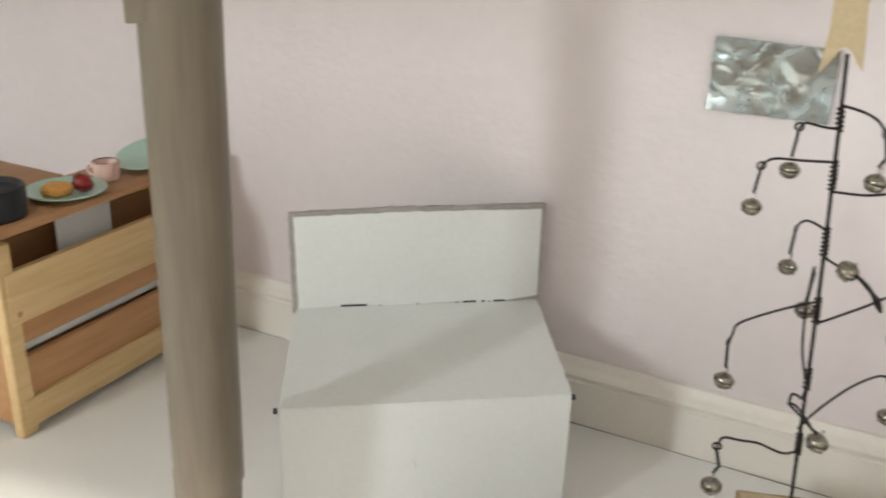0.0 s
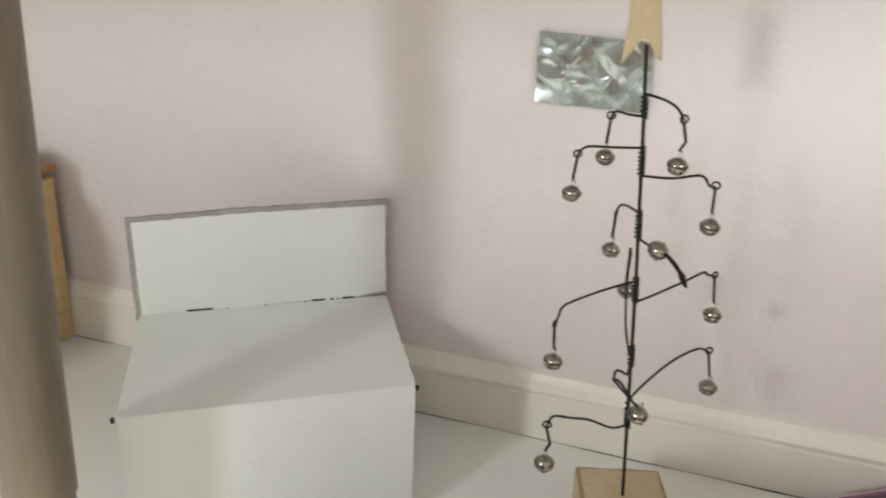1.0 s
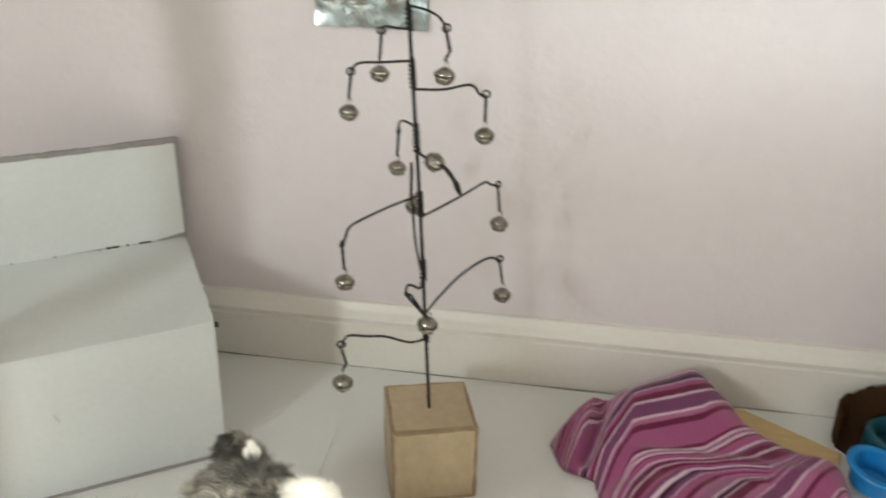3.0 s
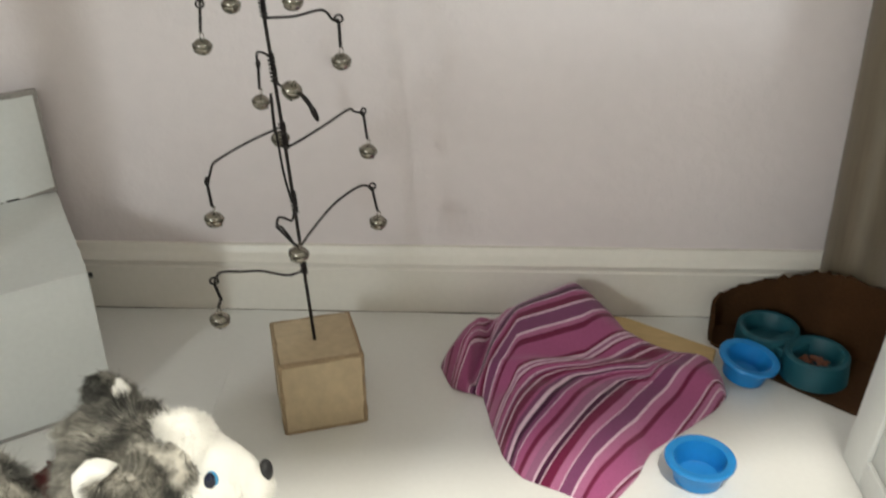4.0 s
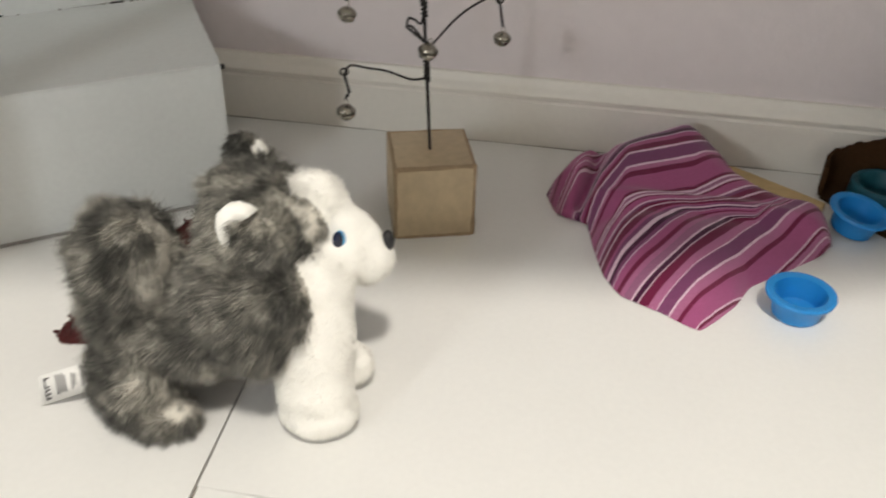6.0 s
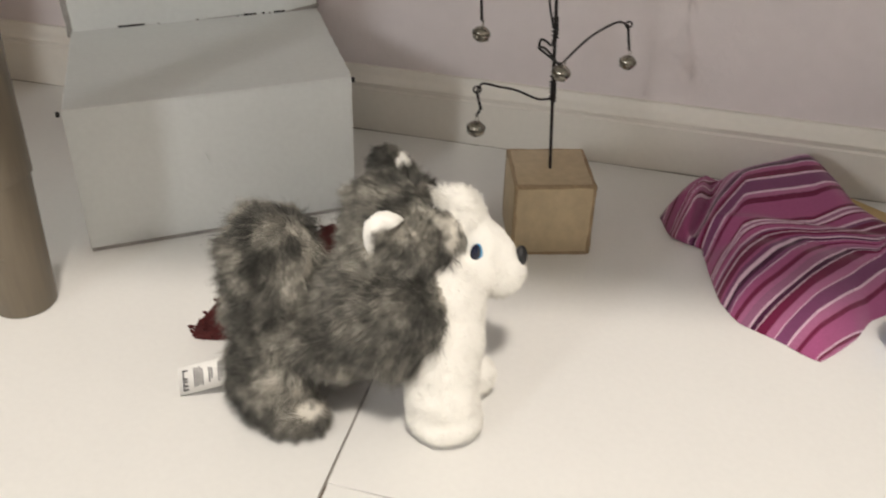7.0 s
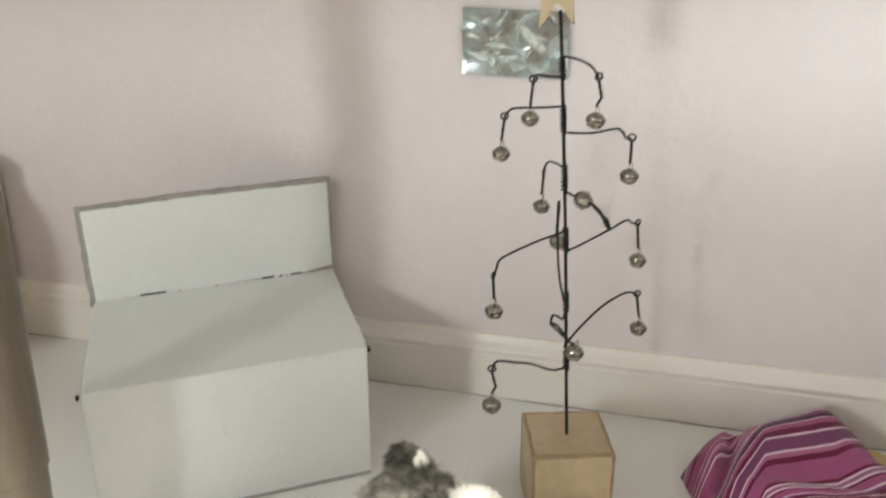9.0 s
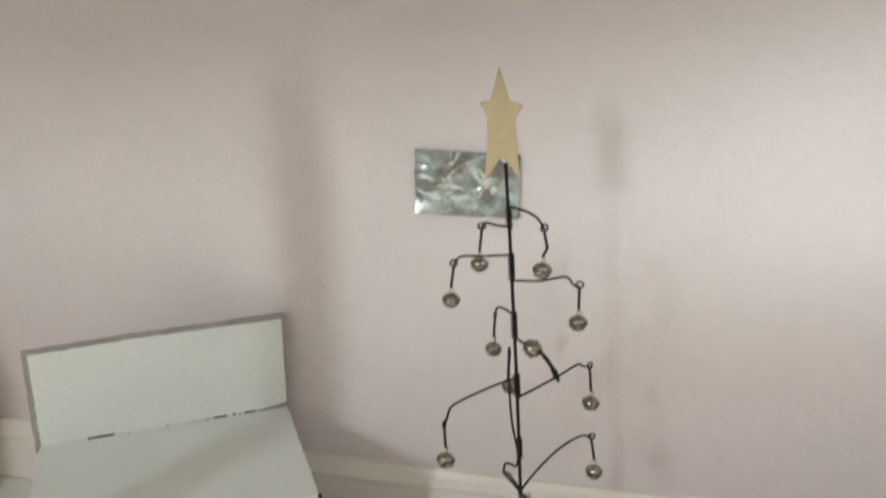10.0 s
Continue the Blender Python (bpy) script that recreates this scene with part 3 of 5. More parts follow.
def bell(at, tilt, spin, arm):
    """A squat jingle bell with its rolled seam, silver hanging loop and crossed slots that end in round holes."""
    r, flat = 0.0064, 0.86
    m = Matrix.Translation(at) @ pose(0, 0, 0, tilt, tilt * 0.4, spin)
    prof = [(0.0, -flat * r)] + [(r * math.cos(a) ** 0.65, r * flat * math.sin(a)) for a in [radians(q) for q in range(-78, -8, 10)]]
    prof += [(r * 1.0, -0.0009), (r * 1.075, -0.0006), (r * 1.09, 0.0), (r * 1.075, 0.0006), (r * 0.99, 0.0009)]
    prof += [(r * math.cos(a) ** 0.8, r * flat * math.sin(a)) for a in [radians(q) for q in range(12, 82, 10)]] + [(0.0, flat * r)]
    ob = part("bell", lathe(prof, m, seg=24), bell_metal, arm, "small round tarnished metal jingle bell")
    # Dark lines laid on the shell paint the shade inside the slots.
    for turn in (0, 90):
        line = [Vector((r * 1.004 * math.sin(radians(q)) if abs(q) < 80 else r, 0, -flat * 1.007 * r * math.cos(radians(q)))) for q in range(-60, 61, 10)]
        wide = [0.00105 if abs(k - 6) > 5 else 0.00052 for k in range(13)]
        bm = pipe(line, wide, 6)
        bm.transform(m @ pose(0, 0, 0, 0, 0, turn))
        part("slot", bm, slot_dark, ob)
    # A thin darker ring just above the rolled seam.
    seam_line = [Vector((r * 1.035 * math.cos(k * math.pi / 12), r * 1.035 * math.sin(k * math.pi / 12), 0.0014)) for k in range(25)]
    bm = pipe(seam_line, 0.00032, 5)
    bm.transform(m)
    part("seam", bm, bell_dark, ob)
    ring = [Vector((0.0013 * math.cos(k * math.pi / 8), 0, r * flat + 0.0020 + 0.0028 * math.sin(k * math.pi / 8))) for k in range(17)]
    bm = pipe(ring, 0.00034, 5)
    bm.transform(m)
    part("loop", bm, bell_metal, ob, "silver wire loop")
    return ob


def eye_loop(bm, at, spin, r=0.0027):
    """A closed eye bent into the end of a branch."""
    pts = [at + Vector((r * math.cos(a) * math.cos(spin), r * math.cos(a) * math.sin(spin), 0.92 * r * math.sin(a))) for a in [k * math.pi / 8 for k in range(17)]]
    pipe(pts, 0.00078, 6, bm)


def twisted(bm, a, b, r=0.00062, turns=4):
    """Two fine wires twisted round one another from a to b."""
    for half in (0, math.pi):
        pts = []
        for k in range(turns * 6 + 1):
            t = k / (turns * 6)
            an = half + t * turns * 2 * math.pi
            pts.append(a.lerp(b, t) + 0.00075 * Vector((math.cos(an), math.sin(an), 0)))
        pipe(pts, r, 5, bm)


def arm(tree, points, hang=None, bend=0.0, spin=0, tilt=8):
    """A bent wire branch from the rod to its eye, with a twisted hanger and a bell."""
    bm = pipe(glide(points, 6), 0.00092, 7)
    end = Vector(points[-1])
    ob = None
    if hang:
        at = Vector(hang)
        eye_loop(bm, end + Vector((0, 0, 0.0010)), radians(spin))
        end = end + Vector((0, 0, -0.0014))
        top = at + Vector((0, 0, 0.0098))
        if bend:
            mid = end.lerp(top, 0.65) + Vector((bend, 0, 0))
            twisted(bm, end, mid, turns=3)
            twisted(bm, mid, top, turns=1)
        else:
            twisted(bm, end, top)
    ob = part("branch", bm, rust_wire, tree, "thin bent black wire branch")
    if hang:
        bell(Vector(hang), tilt, spin, ob)
    return ob


def bell_tree():
    th = thing("bell_tree", pose(*TREE, 0, 0, 18.0), "black wire bell tree with wooden star on wooden block", "ornament")
    turn = pose(*TREE, 0, 0, 18.0)
    bm = box(-0.0325, 0.0325, -0.0325, 0.0325, 0, 0.0645, 0.0016, turn, 2)
    for v in bm.verts:
        v.co += 0.0005 * noise.noise_vector(v.co * 60)
    blk = part("wooden_block", bm, block_wood, th, "pale wooden block base with worn edges")
    # worn edges
    s = 0.0312
    cs = [(-s, -s), (s, -s), (s, s), (-s, s)]
    for k in range(4):
        a, b = Vector((*cs[k], 0)), Vector((*cs[(k + 1) % 4], 0))
        for z in (0.0015, 0.0632):
            line = [turn @ (a.lerp(b, t / 6) + Vector((0, 0, z))) for t in range(7)]
            part("worn_edge", pipe(line, [0.0019 + 0.0007 * noise.noise(p * 90) for p in line], 6), block_edge, blk)
        line = [turn @ (a + Vector((0, 0, 0.001 + 0.063 * t / 6))) for t in range(7)]
        part("worn_edge", pipe(line, [0.0019 + 0.0007 * noise.noise(p * 90) for p in line], 6), block_edge, blk)
    rod = [Vector((0.0562, 0.712, 0.060)), Vector((0.0525, 0.7125, 0.130)), Vector((0.0472, 0.714, 0.230)), Vector((0.0407, 0.7155, 0.330)), Vector((0.0358, 0.7155, 0.400))]
    part("rod", pipe(glide(rod, 4), 0.00130, 10), rust_wire, th, "straight black wire rod")

    def rod_at(z):
        for a, b in zip(rod, rod[1:]):
            if z <= b.z:
                return a.lerp(b, (z - a.z) / (b.z - a.z))
        return rod[-1]

    for z0, z1 in ((0.353, 0.368), (0.314, 0.334), (0.270, 0.290), (0.223, 0.242), (0.174, 0.190), (0.123, 0.140)):
        turns = int((z1 - z0) / 0.0027)
        pts = []
        for k in range(turns * 10 + 1):
            z = z0 + (z1 - z0) * k / (turns * 10)
            a = k * 2 * math.pi / 10
            pts.append(rod_at(z) + 0.00195 * Vector((math.cos(a), math.sin(a), 0)) * (1 + 0.10 * noise.noise(Vector((k * 0.3, z0 * 90, 0)))))
        part("wire_coil", pipe(pts, 0.00092, 6), rust_wire, th)
    arm(th, [(0.0385, 0.7155, 0.354), (0.029, 0.723, 0.3525), (0.018, 0.735, 0.351), (0.0135, 0.744, 0.345)], (0.012, 0.744, 0.316), spin=10)
    arm(th, [(0.0402, 0.7155, 0.333), (0.022, 0.716, 0.331), (0.005, 0.719, 0.329), (-0.001, 0.722, 0.325), (-0.004, 0.726, 0.320)], (-0.006, 0.726, 0.292), spin=25)
    arm(th, [(0.0380, 0.7155, 0.369), (0.051, 0.708, 0.368), (0.059, 0.704, 0.3655), (0.063, 0.701, 0.3625), (0.0665, 0.697, 0.3582)], (0.066, 0.696, 0.329), bend=0.003, spin=40)
    arm(th, [(0.0418, 0.7155, 0.314), (0.062, 0.714, 0.3155), (0.078, 0.716, 0.319), (0.083, 0.718, 0.317), (0.086, 0.720, 0.312), (0.090, 0.722, 0.311)], (0.090, 0.722, 0.283), spin=10)
    arm(th, [(0.0435, 0.715, 0.288), (0.036, 0.725, 0.288), (0.029, 0.738, 0.285), (0.024, 0.751, 0.278), (0.021, 0.764, 0.268)], (0.020, 0.764, 0.240), spin=80)
    arm(th, [(0.0475, 0.714, 0.223), (0.057, 0.722, 0.226), (0.075, 0.732, 0.235), (0.089, 0.742, 0.242), (0.092, 0.752, 0.237), (0.097, 0.761, 0.233)], (0.099, 0.760, 0.203), spin=55)
    arm(th, [(0.050, 0.712, 0.143), (0.058, 0.722, 0.153), (0.072, 0.732, 0.168), (0.083, 0.742, 0.175), (0.094, 0.750, 0.179), (0.101, 0.758, 0.174)], (0.104, 0.759, 0.144), spin=30)
    arm(th, [(0.0465, 0.714, 0.239), (0.027, 0.706, 0.232), (0.008, 0.699, 0.223), (0.001, 0.693, 0.219), (0.000, 0.687, 0.214), (-0.001, 0.682, 0.210)], (0.000, 0.682, 0.182), spin=80)
    arm(th, [(0.053, 0.712, 0.126), (0.044, 0.697, 0.130), (0.029, 0.683, 0.141), (0.019, 0.669, 0.148), (0.009, 0.655, 0.155), (0.0075, 0.643, 0.154)], (0.008, 0.642, 0.125), bend=0.003, spin=15)
    # a branch that comes towards the viewer, its bell near the rod
    ob = arm(th, [(0.0447, 0.715, 0.270), (0.057, 0.702, 0.2695), (0.066, 0.691, 0.271), (0.073, 0.681, 0.270), (0.078, 0.670, 0.269), (0.082, 0.660, 0.270)])
    bm = bmesh.new()
    twisted(bm, Vector((0.066, 0.691, 0.271)), Vector((0.081, 0.661, 0.269)), 0.0006)
    part("twisted_wire", bm, rust_wire, ob)
    # its end is wound back on itself into a knob
    knob = [Vector((0.0745, 0.676, 0.2700)), Vector((0.0775, 0.670, 0.2688)), Vector((0.0800, 0.665, 0.2672)), Vector((0.0822, 0.661, 0.2650)), Vector((0.0838, 0.659, 0.2628))]
    part("wire_knob", pipe(knob, [0.0011, 0.0014, 0.0022, 0.0019, 0.0008], 8), rust_wire, ob)
    bell(Vector((0.061, 0.692, 0.272)), 35, 20, ob)
    ob = arm(th, [(0.0415, 0.714, 0.259), (0.040, 0.719, 0.242), (0.040, 0.724, 0.223), (0.0425, 0.722, 0.199), (0.048, 0.714, 0.182)])
    bm = bmesh.new()
    twisted(bm, Vector((0.0405, 0.716, 0.262)), Vector((0.0395, 0.720, 0.232)), 0.0006, 5)
    part("twisted_wire", bm, rust_wire, ob)
    bell(Vector((0.038, 0.740, 0.220)), 10, 0, ob)
    ob = arm(th, [(0.0500, 0.7130, 0.177), (0.0492, 0.705, 0.171), (0.0462, 0.697, 0.1765), (0.0432, 0.691, 0.1795), (0.0430, 0.686, 0.1760), (0.0470, 0.681, 0.1775), (0.0520, 0.672, 0.1782), (0.0570, 0.665, 0.1766), (0.0605, 0.658, 0.1760), (0.0640, 0.652, 0.1785)])
    bm = bmesh.new()
    twisted(bm, Vector((0.0425, 0.687, 0.1745)), Vector((0.0605, 0.658, 0.1765)), 0.0006, 5)
    part("twisted_wire", bm, rust_wire, ob)
    bell(Vector((0.065, 0.651, 0.172)), 12, 45, ob)
    # the star, hand cut, on the rod's top
    rim = [(-0.0045, 0.0690), (-0.0098, 0.0460), (-0.0178, 0.0440), (-0.0118, 0.0345), (-0.0118, 0.0180), (-0.0140, -0.0105), (-0.0085, -0.0030), (-0.0040, 0.0058), (-0.0012, 0.0075), (0.0024, 0.0050), (0.0062, -0.0020), (0.0108, -0.0070), (0.0086, 0.0150), (0.0058, 0.0320), (0.0125, 0.0432), (0.0022, 0.0455)]
    part("star", prism(rim, -0.0016, 0.0016, Matrix.Translation((0.0358, 0.7105, 0.398)) @ pose(0, 0, 0, 90, 0, 0), 0.0005), star_wood, th, "pale wooden five-pointed star")
    return th


bell_tree()


# ---- foil picture ----
def foil_picture():
    """A sheet of foil with creases that part it into flat facets."""
    rnd = random.Random(21)
    cells = [(rnd.uniform(-0.075, 0.024), rnd.uniform(0.320, 0.383), rnd.gauss(0, 0.06), rnd.gauss(-0.02, 0.065)) for k in range(17)]
    bm = bmesh.new()
    nx, nz = 96, 60
    grid = {}
    for i in range(nx + 1):
        for j in range(nz + 1):
            u, v = i / nx, j / nz
            x, z = -0.0725 + 0.0945 * u, 0.3225 + (0.0588 - 0.0020 * u) * v
            near = sorted(((x - c[0]) ** 2 + (z - c[1]) ** 2, c) for c in cells)[:3]
            wsum, d = 0.0, 0.0
            for q, c in near:
                w = 1 / (q + 6e-6) ** 2
                wsum += w
                d += w * (c[2] * (x - c[0]) + c[3] * (z - c[1]))
            d = 0.0016 + d / wsum + 0.00018 * abs(noise.noise(Vector((x * 110, z * 110, 9))))
            grid[i, j] = bm.verts.new((x + 0.0008 * noise.noise(Vector((z * 90, 2, u > 0.5))), NORTH - 0.0034 - max(-0.0022, d), z + 0.0007 * noise.noise(Vector((x * 90, 7, v > 0.5)))))
    for i in range(nx):
        for j in range(nz):
            bm.faces.new((grid[i, j], grid[i + 1, j], grid[i + 1, j + 1], grid[i, j + 1]))
    edge = [e for e in bm.edges if e.is_boundary]
    ext = bmesh.ops.extrude_edge_only(bm, edges=edge)
    for v in ext["geom"]:
        if isinstance(v, bmesh.types.BMVert):
            v.co.y = NORTH - 0.0004
    return single("foil_picture", bm, foil, (-0.025, NORTH - 0.002, 0.3225), "small silver crumpled foil picture stuck on the wall", "picture")


foil_picture()


# ---- slatted crate table and the toy meal on it ----
def crate():
    th = thing("slatted_crate", (-0.66, 0.715, 0), "pine slatted crate table in pale and orange wood", "crate")
    X = -0.588
    for y0 in (0.577, 0.842):
        rim = [(y0, 0.0), (y0 + 0.018, 0.0), (y0 + 0.018, 0.010), (y0 + 0.016, 0.014), (y0 + 0.016, 0.190), (y0, 0.190)]
        bm = prism(rim, -0.012, 0.0, Matrix(((0, 0, 1, X), (1, 0, 0, 0), (0, 1, 0, 0), (0, 0, 0, 1))), 0.0012)
        part("corner_post", bm, pine_light, th, "pale pine corner post")
    for z0, z1, mat, inset, lab in ((0.113, 0.163, pine_light, -0.001, "pale pine slat"), (0.089, 0.113, pine_brown, 0.005, "orange pine slat"), (0.036, 0.076, pine_brown, 0.004, "orange pine slat"), (0.008, 0.037, pine_light, -0.001, "pale pine slat")):
        part("slat", box(X - inset - 0.008, X - inset, 0.583, 0.856, z0, z1, 0.0015), mat, th, lab)
    part("knot", lathe([(0, 0), (0.0028, 0.0), (0.0024, 0.0004), (0, 0.0005)], Matrix.Translation((X + 0.001, 0.592, 0.122)) @ pose(0, 0, 0, 0, 90, 0), 12), pine_brown, th)
    part("inner_shelf", box(-0.654, X - 0.0150, 0.585, 0.852, 0.0765, 0.0860, 0.001), card_white, th, "greyish white inner shelf board")
    part("back_panel", box(-0.662, -0.654, 0.580, 0.855, 0.010, 0.196, 0.001), pine_brown, th)
    part("end_panel", box(-0.654, -0.602, 0.579, 0.587, 0.010, 0.196, 0.001), pine_brown, th)
    part("end_panel", box(-0.654, -0.602, 0.846, 0.854, 0.010, 0.196, 0.001), pine_brown, th)
    part("packing_card", box(-0.622, -0.619, 0.668, 0.735, 0.084, 0.197, 0.0008), card_white, th, "white card inside the crate")
    part("top_board", box(-0.662, -0.582, 0.570, 0.858, 0.197, 0.205, 0.0015), pine_top, th, "orange brown top board")
    part("top_board", box(-0.803, -0.664, 0.570, 0.722, 0.197, 0.205, 0.0015), pine_top, th, "orange brown top board")
    part("leg", box(-0.800, -0.780, 0.575, 0.595, 0.0, 0.197, 0.001), pine_brown, th)
    part("leg", box(-0.800, -0.780, 0.700, 0.720, 0.0, 0.197, 0.001), pine_brown, th)
    return th


crate()
ZT = 0.2052
PLATE = [(0, 0), (0.020, 0), (0.021, 0.0012), (0.034, 0.0045), (0.0355, 0.0052), (0.0350, 0.0062), (0.0335, 0.0058), (0.020, 0.0026), (0, 0.0022)]
single("toy_plate", lathe([(1.05 * r, z) for r, z in PLATE], Matrix.Translation((-0.6135, 0.680, ZT)), 40), mint_glaze, (-0.6135, 0.680, ZT), "mint green toy plate with food on it", "toy plate", "toy plates")
single("toy_plate", lathe(PLATE, Matrix.Translation((-0.6130, 0.790, ZT + 0.0090)) @ pose(0, 0, 0, 14, 0, 0), 40), mint_glaze, (-0.6130, 0.790, ZT), "empty mint green toy plate tilted at the back", "toy plate", "toy plates")
bm = lathe([(0, 0), (0.0125, 0.0002), (0.0142, 0.003), (0.0138, 0.007), (0.0112, 0.0092), (0, 0.0100)], Matrix.Translation((-0.6145, 0.6705, ZT + 0.0026)), 28)
for v in bm.verts:
    v.co += 0.0009 * noise.noise_vector(v.co * 120)
single("toy_pancake", bm, pancake_mat, (-0.6145, 0.6705, ZT + 0.0026), "golden orange round toy pancake on a plate", "toy food")


def strawberry():
    at = Vector((-0.6010, 0.6890, ZT + 0.0030))
    th = thing("toy_strawberry", at, "dark red toy strawberry with green leaves on a plate", "toy food")
    m = Matrix.Translation(at + Vector((0, 0, 0.0078))) @ pose(0, 0, 0, 0, 76, 200)
    part("berry", lathe([(0, -0.011), (0.004, -0.0095), (0.0072, -0.005), (0.0085, 0.0), (0.0078, 0.0045), (0.005, 0.0072), (0, 0.0078)], m, 20), berry_red, th)
    for k in range(5):
        bm = prism([(0, 0), (0.0032, 0.0022), (0.0078, 0.0), (0.0032, -0.0022)], 0.0078, 0.0084, m @ pose(0, 0, 0, 0, 12, 72 * k))
        part("leaf", bm, leaf_green, th)
    return th


strawberry()


def cup():
    at = Vector((-0.6165, 0.7330, ZT))
    th = thing("toy_cup", at, "small pale pink toy cup with a handle", "toy cup")
    m = Matrix.Translation(at)
    part("cup_body", lathe([(0, 0), (0.0105, 0), (0.0118, 0.002), (0.0138, 0.0185), (0.0128, 0.0188), (0.0108, 0.003), (0, 0.0024)], m, 28), cup_pink, th)
    ring = [at + Vector((-0.0125, -0.004, 0.0095)) + Vector((-0.0062 * math.sin(a), -0.003 * math.sin(a), 0.0060 * math.cos(a))) for a in [k * math.pi / 8 for k in range(9)]]
    part("handle", pipe(ring, 0.0015, 8), cup_pink, th)
    part("lid_rim", lathe([(0.0116, 0.0), (0.0124, 0.0), (0.0124, 0.0008), (0.0116, 0.0008)], m @ pose(0, 0, 0.0180), 28), pot_black, th, "dark rim line")
    return th


cup()
single("toy_pot", lathe([(0, 0), (0.0285, 0), (0.0300, 0.0018), (0.0305, 0.026), (0.0292, 0.0275), (0.0275, 0.0262), (0.026, 0.023), (0, 0.0222)], Matrix.Translation((-0.6200, 0.6035, ZT)), 40), pot_black, (-0.6200, 0.6035, ZT), "round black toy pot on the table top", "toy pot")


# ---- striped cushion ----
def cushion():
    """A sagging striped cloth cushion: a rim on the floor and a soft lumpy top."""
    rim = [(0.150, 0.770), (0.162, 0.738), (0.187, 0.726), (0.195, 0.690), (0.204, 0.655), (0.218, 0.632), (0.246, 0.6180), (0.274, 0.602), (0.301, 0.636), (0.315, 0.664), (0.346, 0.692), (0.383, 0.728), (0.388, 0.757), (0.376, 0.772), (0.318, 0.797), (0.300, 0.820), (0.269, 0.856), (0.240, 0.843), (0.205, 0.828), (0.172, 0.812)]
    pts = [Vector((x, y, 0)) for x, y in rim]
    loop = glide(pts + [pts[0]], 10)[:-1]
    # keep the drawn corners crisp by blending the smooth line with the straight one
    straight = []
    for a, b in zip(pts, pts[1:] + [pts[0]]):
        straight += [a.lerp(b, k / 10) for k in range(10)]
    loop = [a.lerp(b, 0.6) for a, b in zip(loop, straight)]
    mid = Vector((0.262, 0.738, 0))
    rings = 44
    bm = bmesh.new()
    uvl = bm.loops.layers.uv.new("cloth")

    def height(p, r):
        body = 0.030 * (1 - r ** 4.2)
        back = max(0.0, min(1.0, (p.y - 0.74) / 0.11))
        left = max(0.0, min(1.0, (0.215 - p.x) / 0.06))
        front = max(0.0, min(1.0, (0.70 - p.y) / 0.10))
        right = max(0.0, min(1.0, (p.x - 0.33) / 0.05))
        z = body * (1 + 0.12 * left) + 0.038 * back * (1 - 0.28 * max(0.0, min(1.0, (0.248 - p.x) / 0.05))) * (1 - r ** 14) + 0.005 * right * (1 - r ** 12)
        z *= 1 - 0.45 * front
        crease = math.exp(-((p.x - 0.186 - 0.22 * (p.y - 0.765)) / 0.0065) ** 2) * max(0, min(1, (p.y - 0.70) / 0.04)) * max(0, min(1, (0.825 - p.y) / 0.03))
        z -= 0.027 * crease * (1 - r ** 6)
        fold = p.y - 0.728
        z += 0.004 * math.exp(-(fold / 0.008) ** 2) - 0.003 * math.exp(-((fold + 0.016) / 0.008) ** 2)
        z += 0.010 * math.exp(-(((p.x - 0.168) / 0.020) ** 2 + ((p.y - 0.778) / 0.026) ** 2)) * (1 - r ** 10)
        z += 0.0022 * noise.noise(Vector((p.x * 38, p.y * 38, 1))) * (1 - r ** 6)
        z += 0.007 * math.exp(-(((p.x - 0.371) / 0.024) ** 2 + ((p.y - 0.747) / 0.024) ** 2)) * (1 - r ** 22)
        z -= 0.030 * math.exp(-(((p.x - 0.354) / 0.032) ** 2 + ((p.y - 0.786) / 0.024) ** 2))
        return max(z, 0.0) + 0.0035 * (1 - r ** 30) + 0.0004

    def stripe(p):
        """Where a point lies across the woven stripes, which run steeply in front of the fold and flatter behind it."""
        x, y = p.x, p.y
        front = 1.25 * (x - 0.25) if x > 0.215 else -0.0438 + 2.0 * (x - 0.215)
        if x < 0.215:
            behind = -0.0122 + 2.0 * (x - 0.215)
        else:
            behind = 0.35 * (x - 0.25) if x < 0.27 else 0.007 + 0.8 * (x - 0.27)
        k = max(0.0, min(1.0, (y - 0.712 - 1.1 * max(0.0, x - 0.318)) / 0.018))
        k = k * k * (3 - 2 * k)
        c = y - (1 - k) * front - k * (behind - 0.0316)
        c += 0.0012 * noise.noise(Vector((x * 30, y * 30, 7)))
        c += 0.0005 * noise.noise(Vector((x * 110, y * 110, 3)))
        return (c - 0.54) / 0.32

    rows = []
    for i in range(1, rings + 1):
        r = (i / rings) ** 0.85
        row = []
        for q in loop:
            p = mid.lerp(q, r)
            row.append(bm.verts.new((p.x, p.y, height(p, r))))
        rows.append(row)
    # let the cloth relax between its creases
    n = len(loop)
    for _ in range(16):
        flat = [[v.co.z for v in row] for row in rows]
        for i in range(1, len(rows) - 1):
            for k in range(n):
                if rows[i][k].co.x < 0.208:
                    continue
                mean = (flat[i - 1][k] + flat[i + 1][k] + flat[i][k - 1] + flat[i][(k + 1) % n]) / 4
                rows[i][k].co.z += 0.6 * (mean - flat[i][k])
    # tuck the hem under
    rows.append([bm.verts.new((mid.lerp(q, 0.965).x, mid.lerp(q, 0.965).y, 0.0003)) for q in loop])
    top = bm.verts.new((mid.x, mid.y, height(mid, 0)))
    n = len(loop)
    for a, b in zip(rows, rows[1:]):
        for k in range(n):
            bm.faces.new((a[k], a[(k + 1) % n], b[(k + 1) % n], b[k]))
    for k in range(n):
        bm.faces.new((top, rows[0][(k + 1) % n], rows[0][k]))
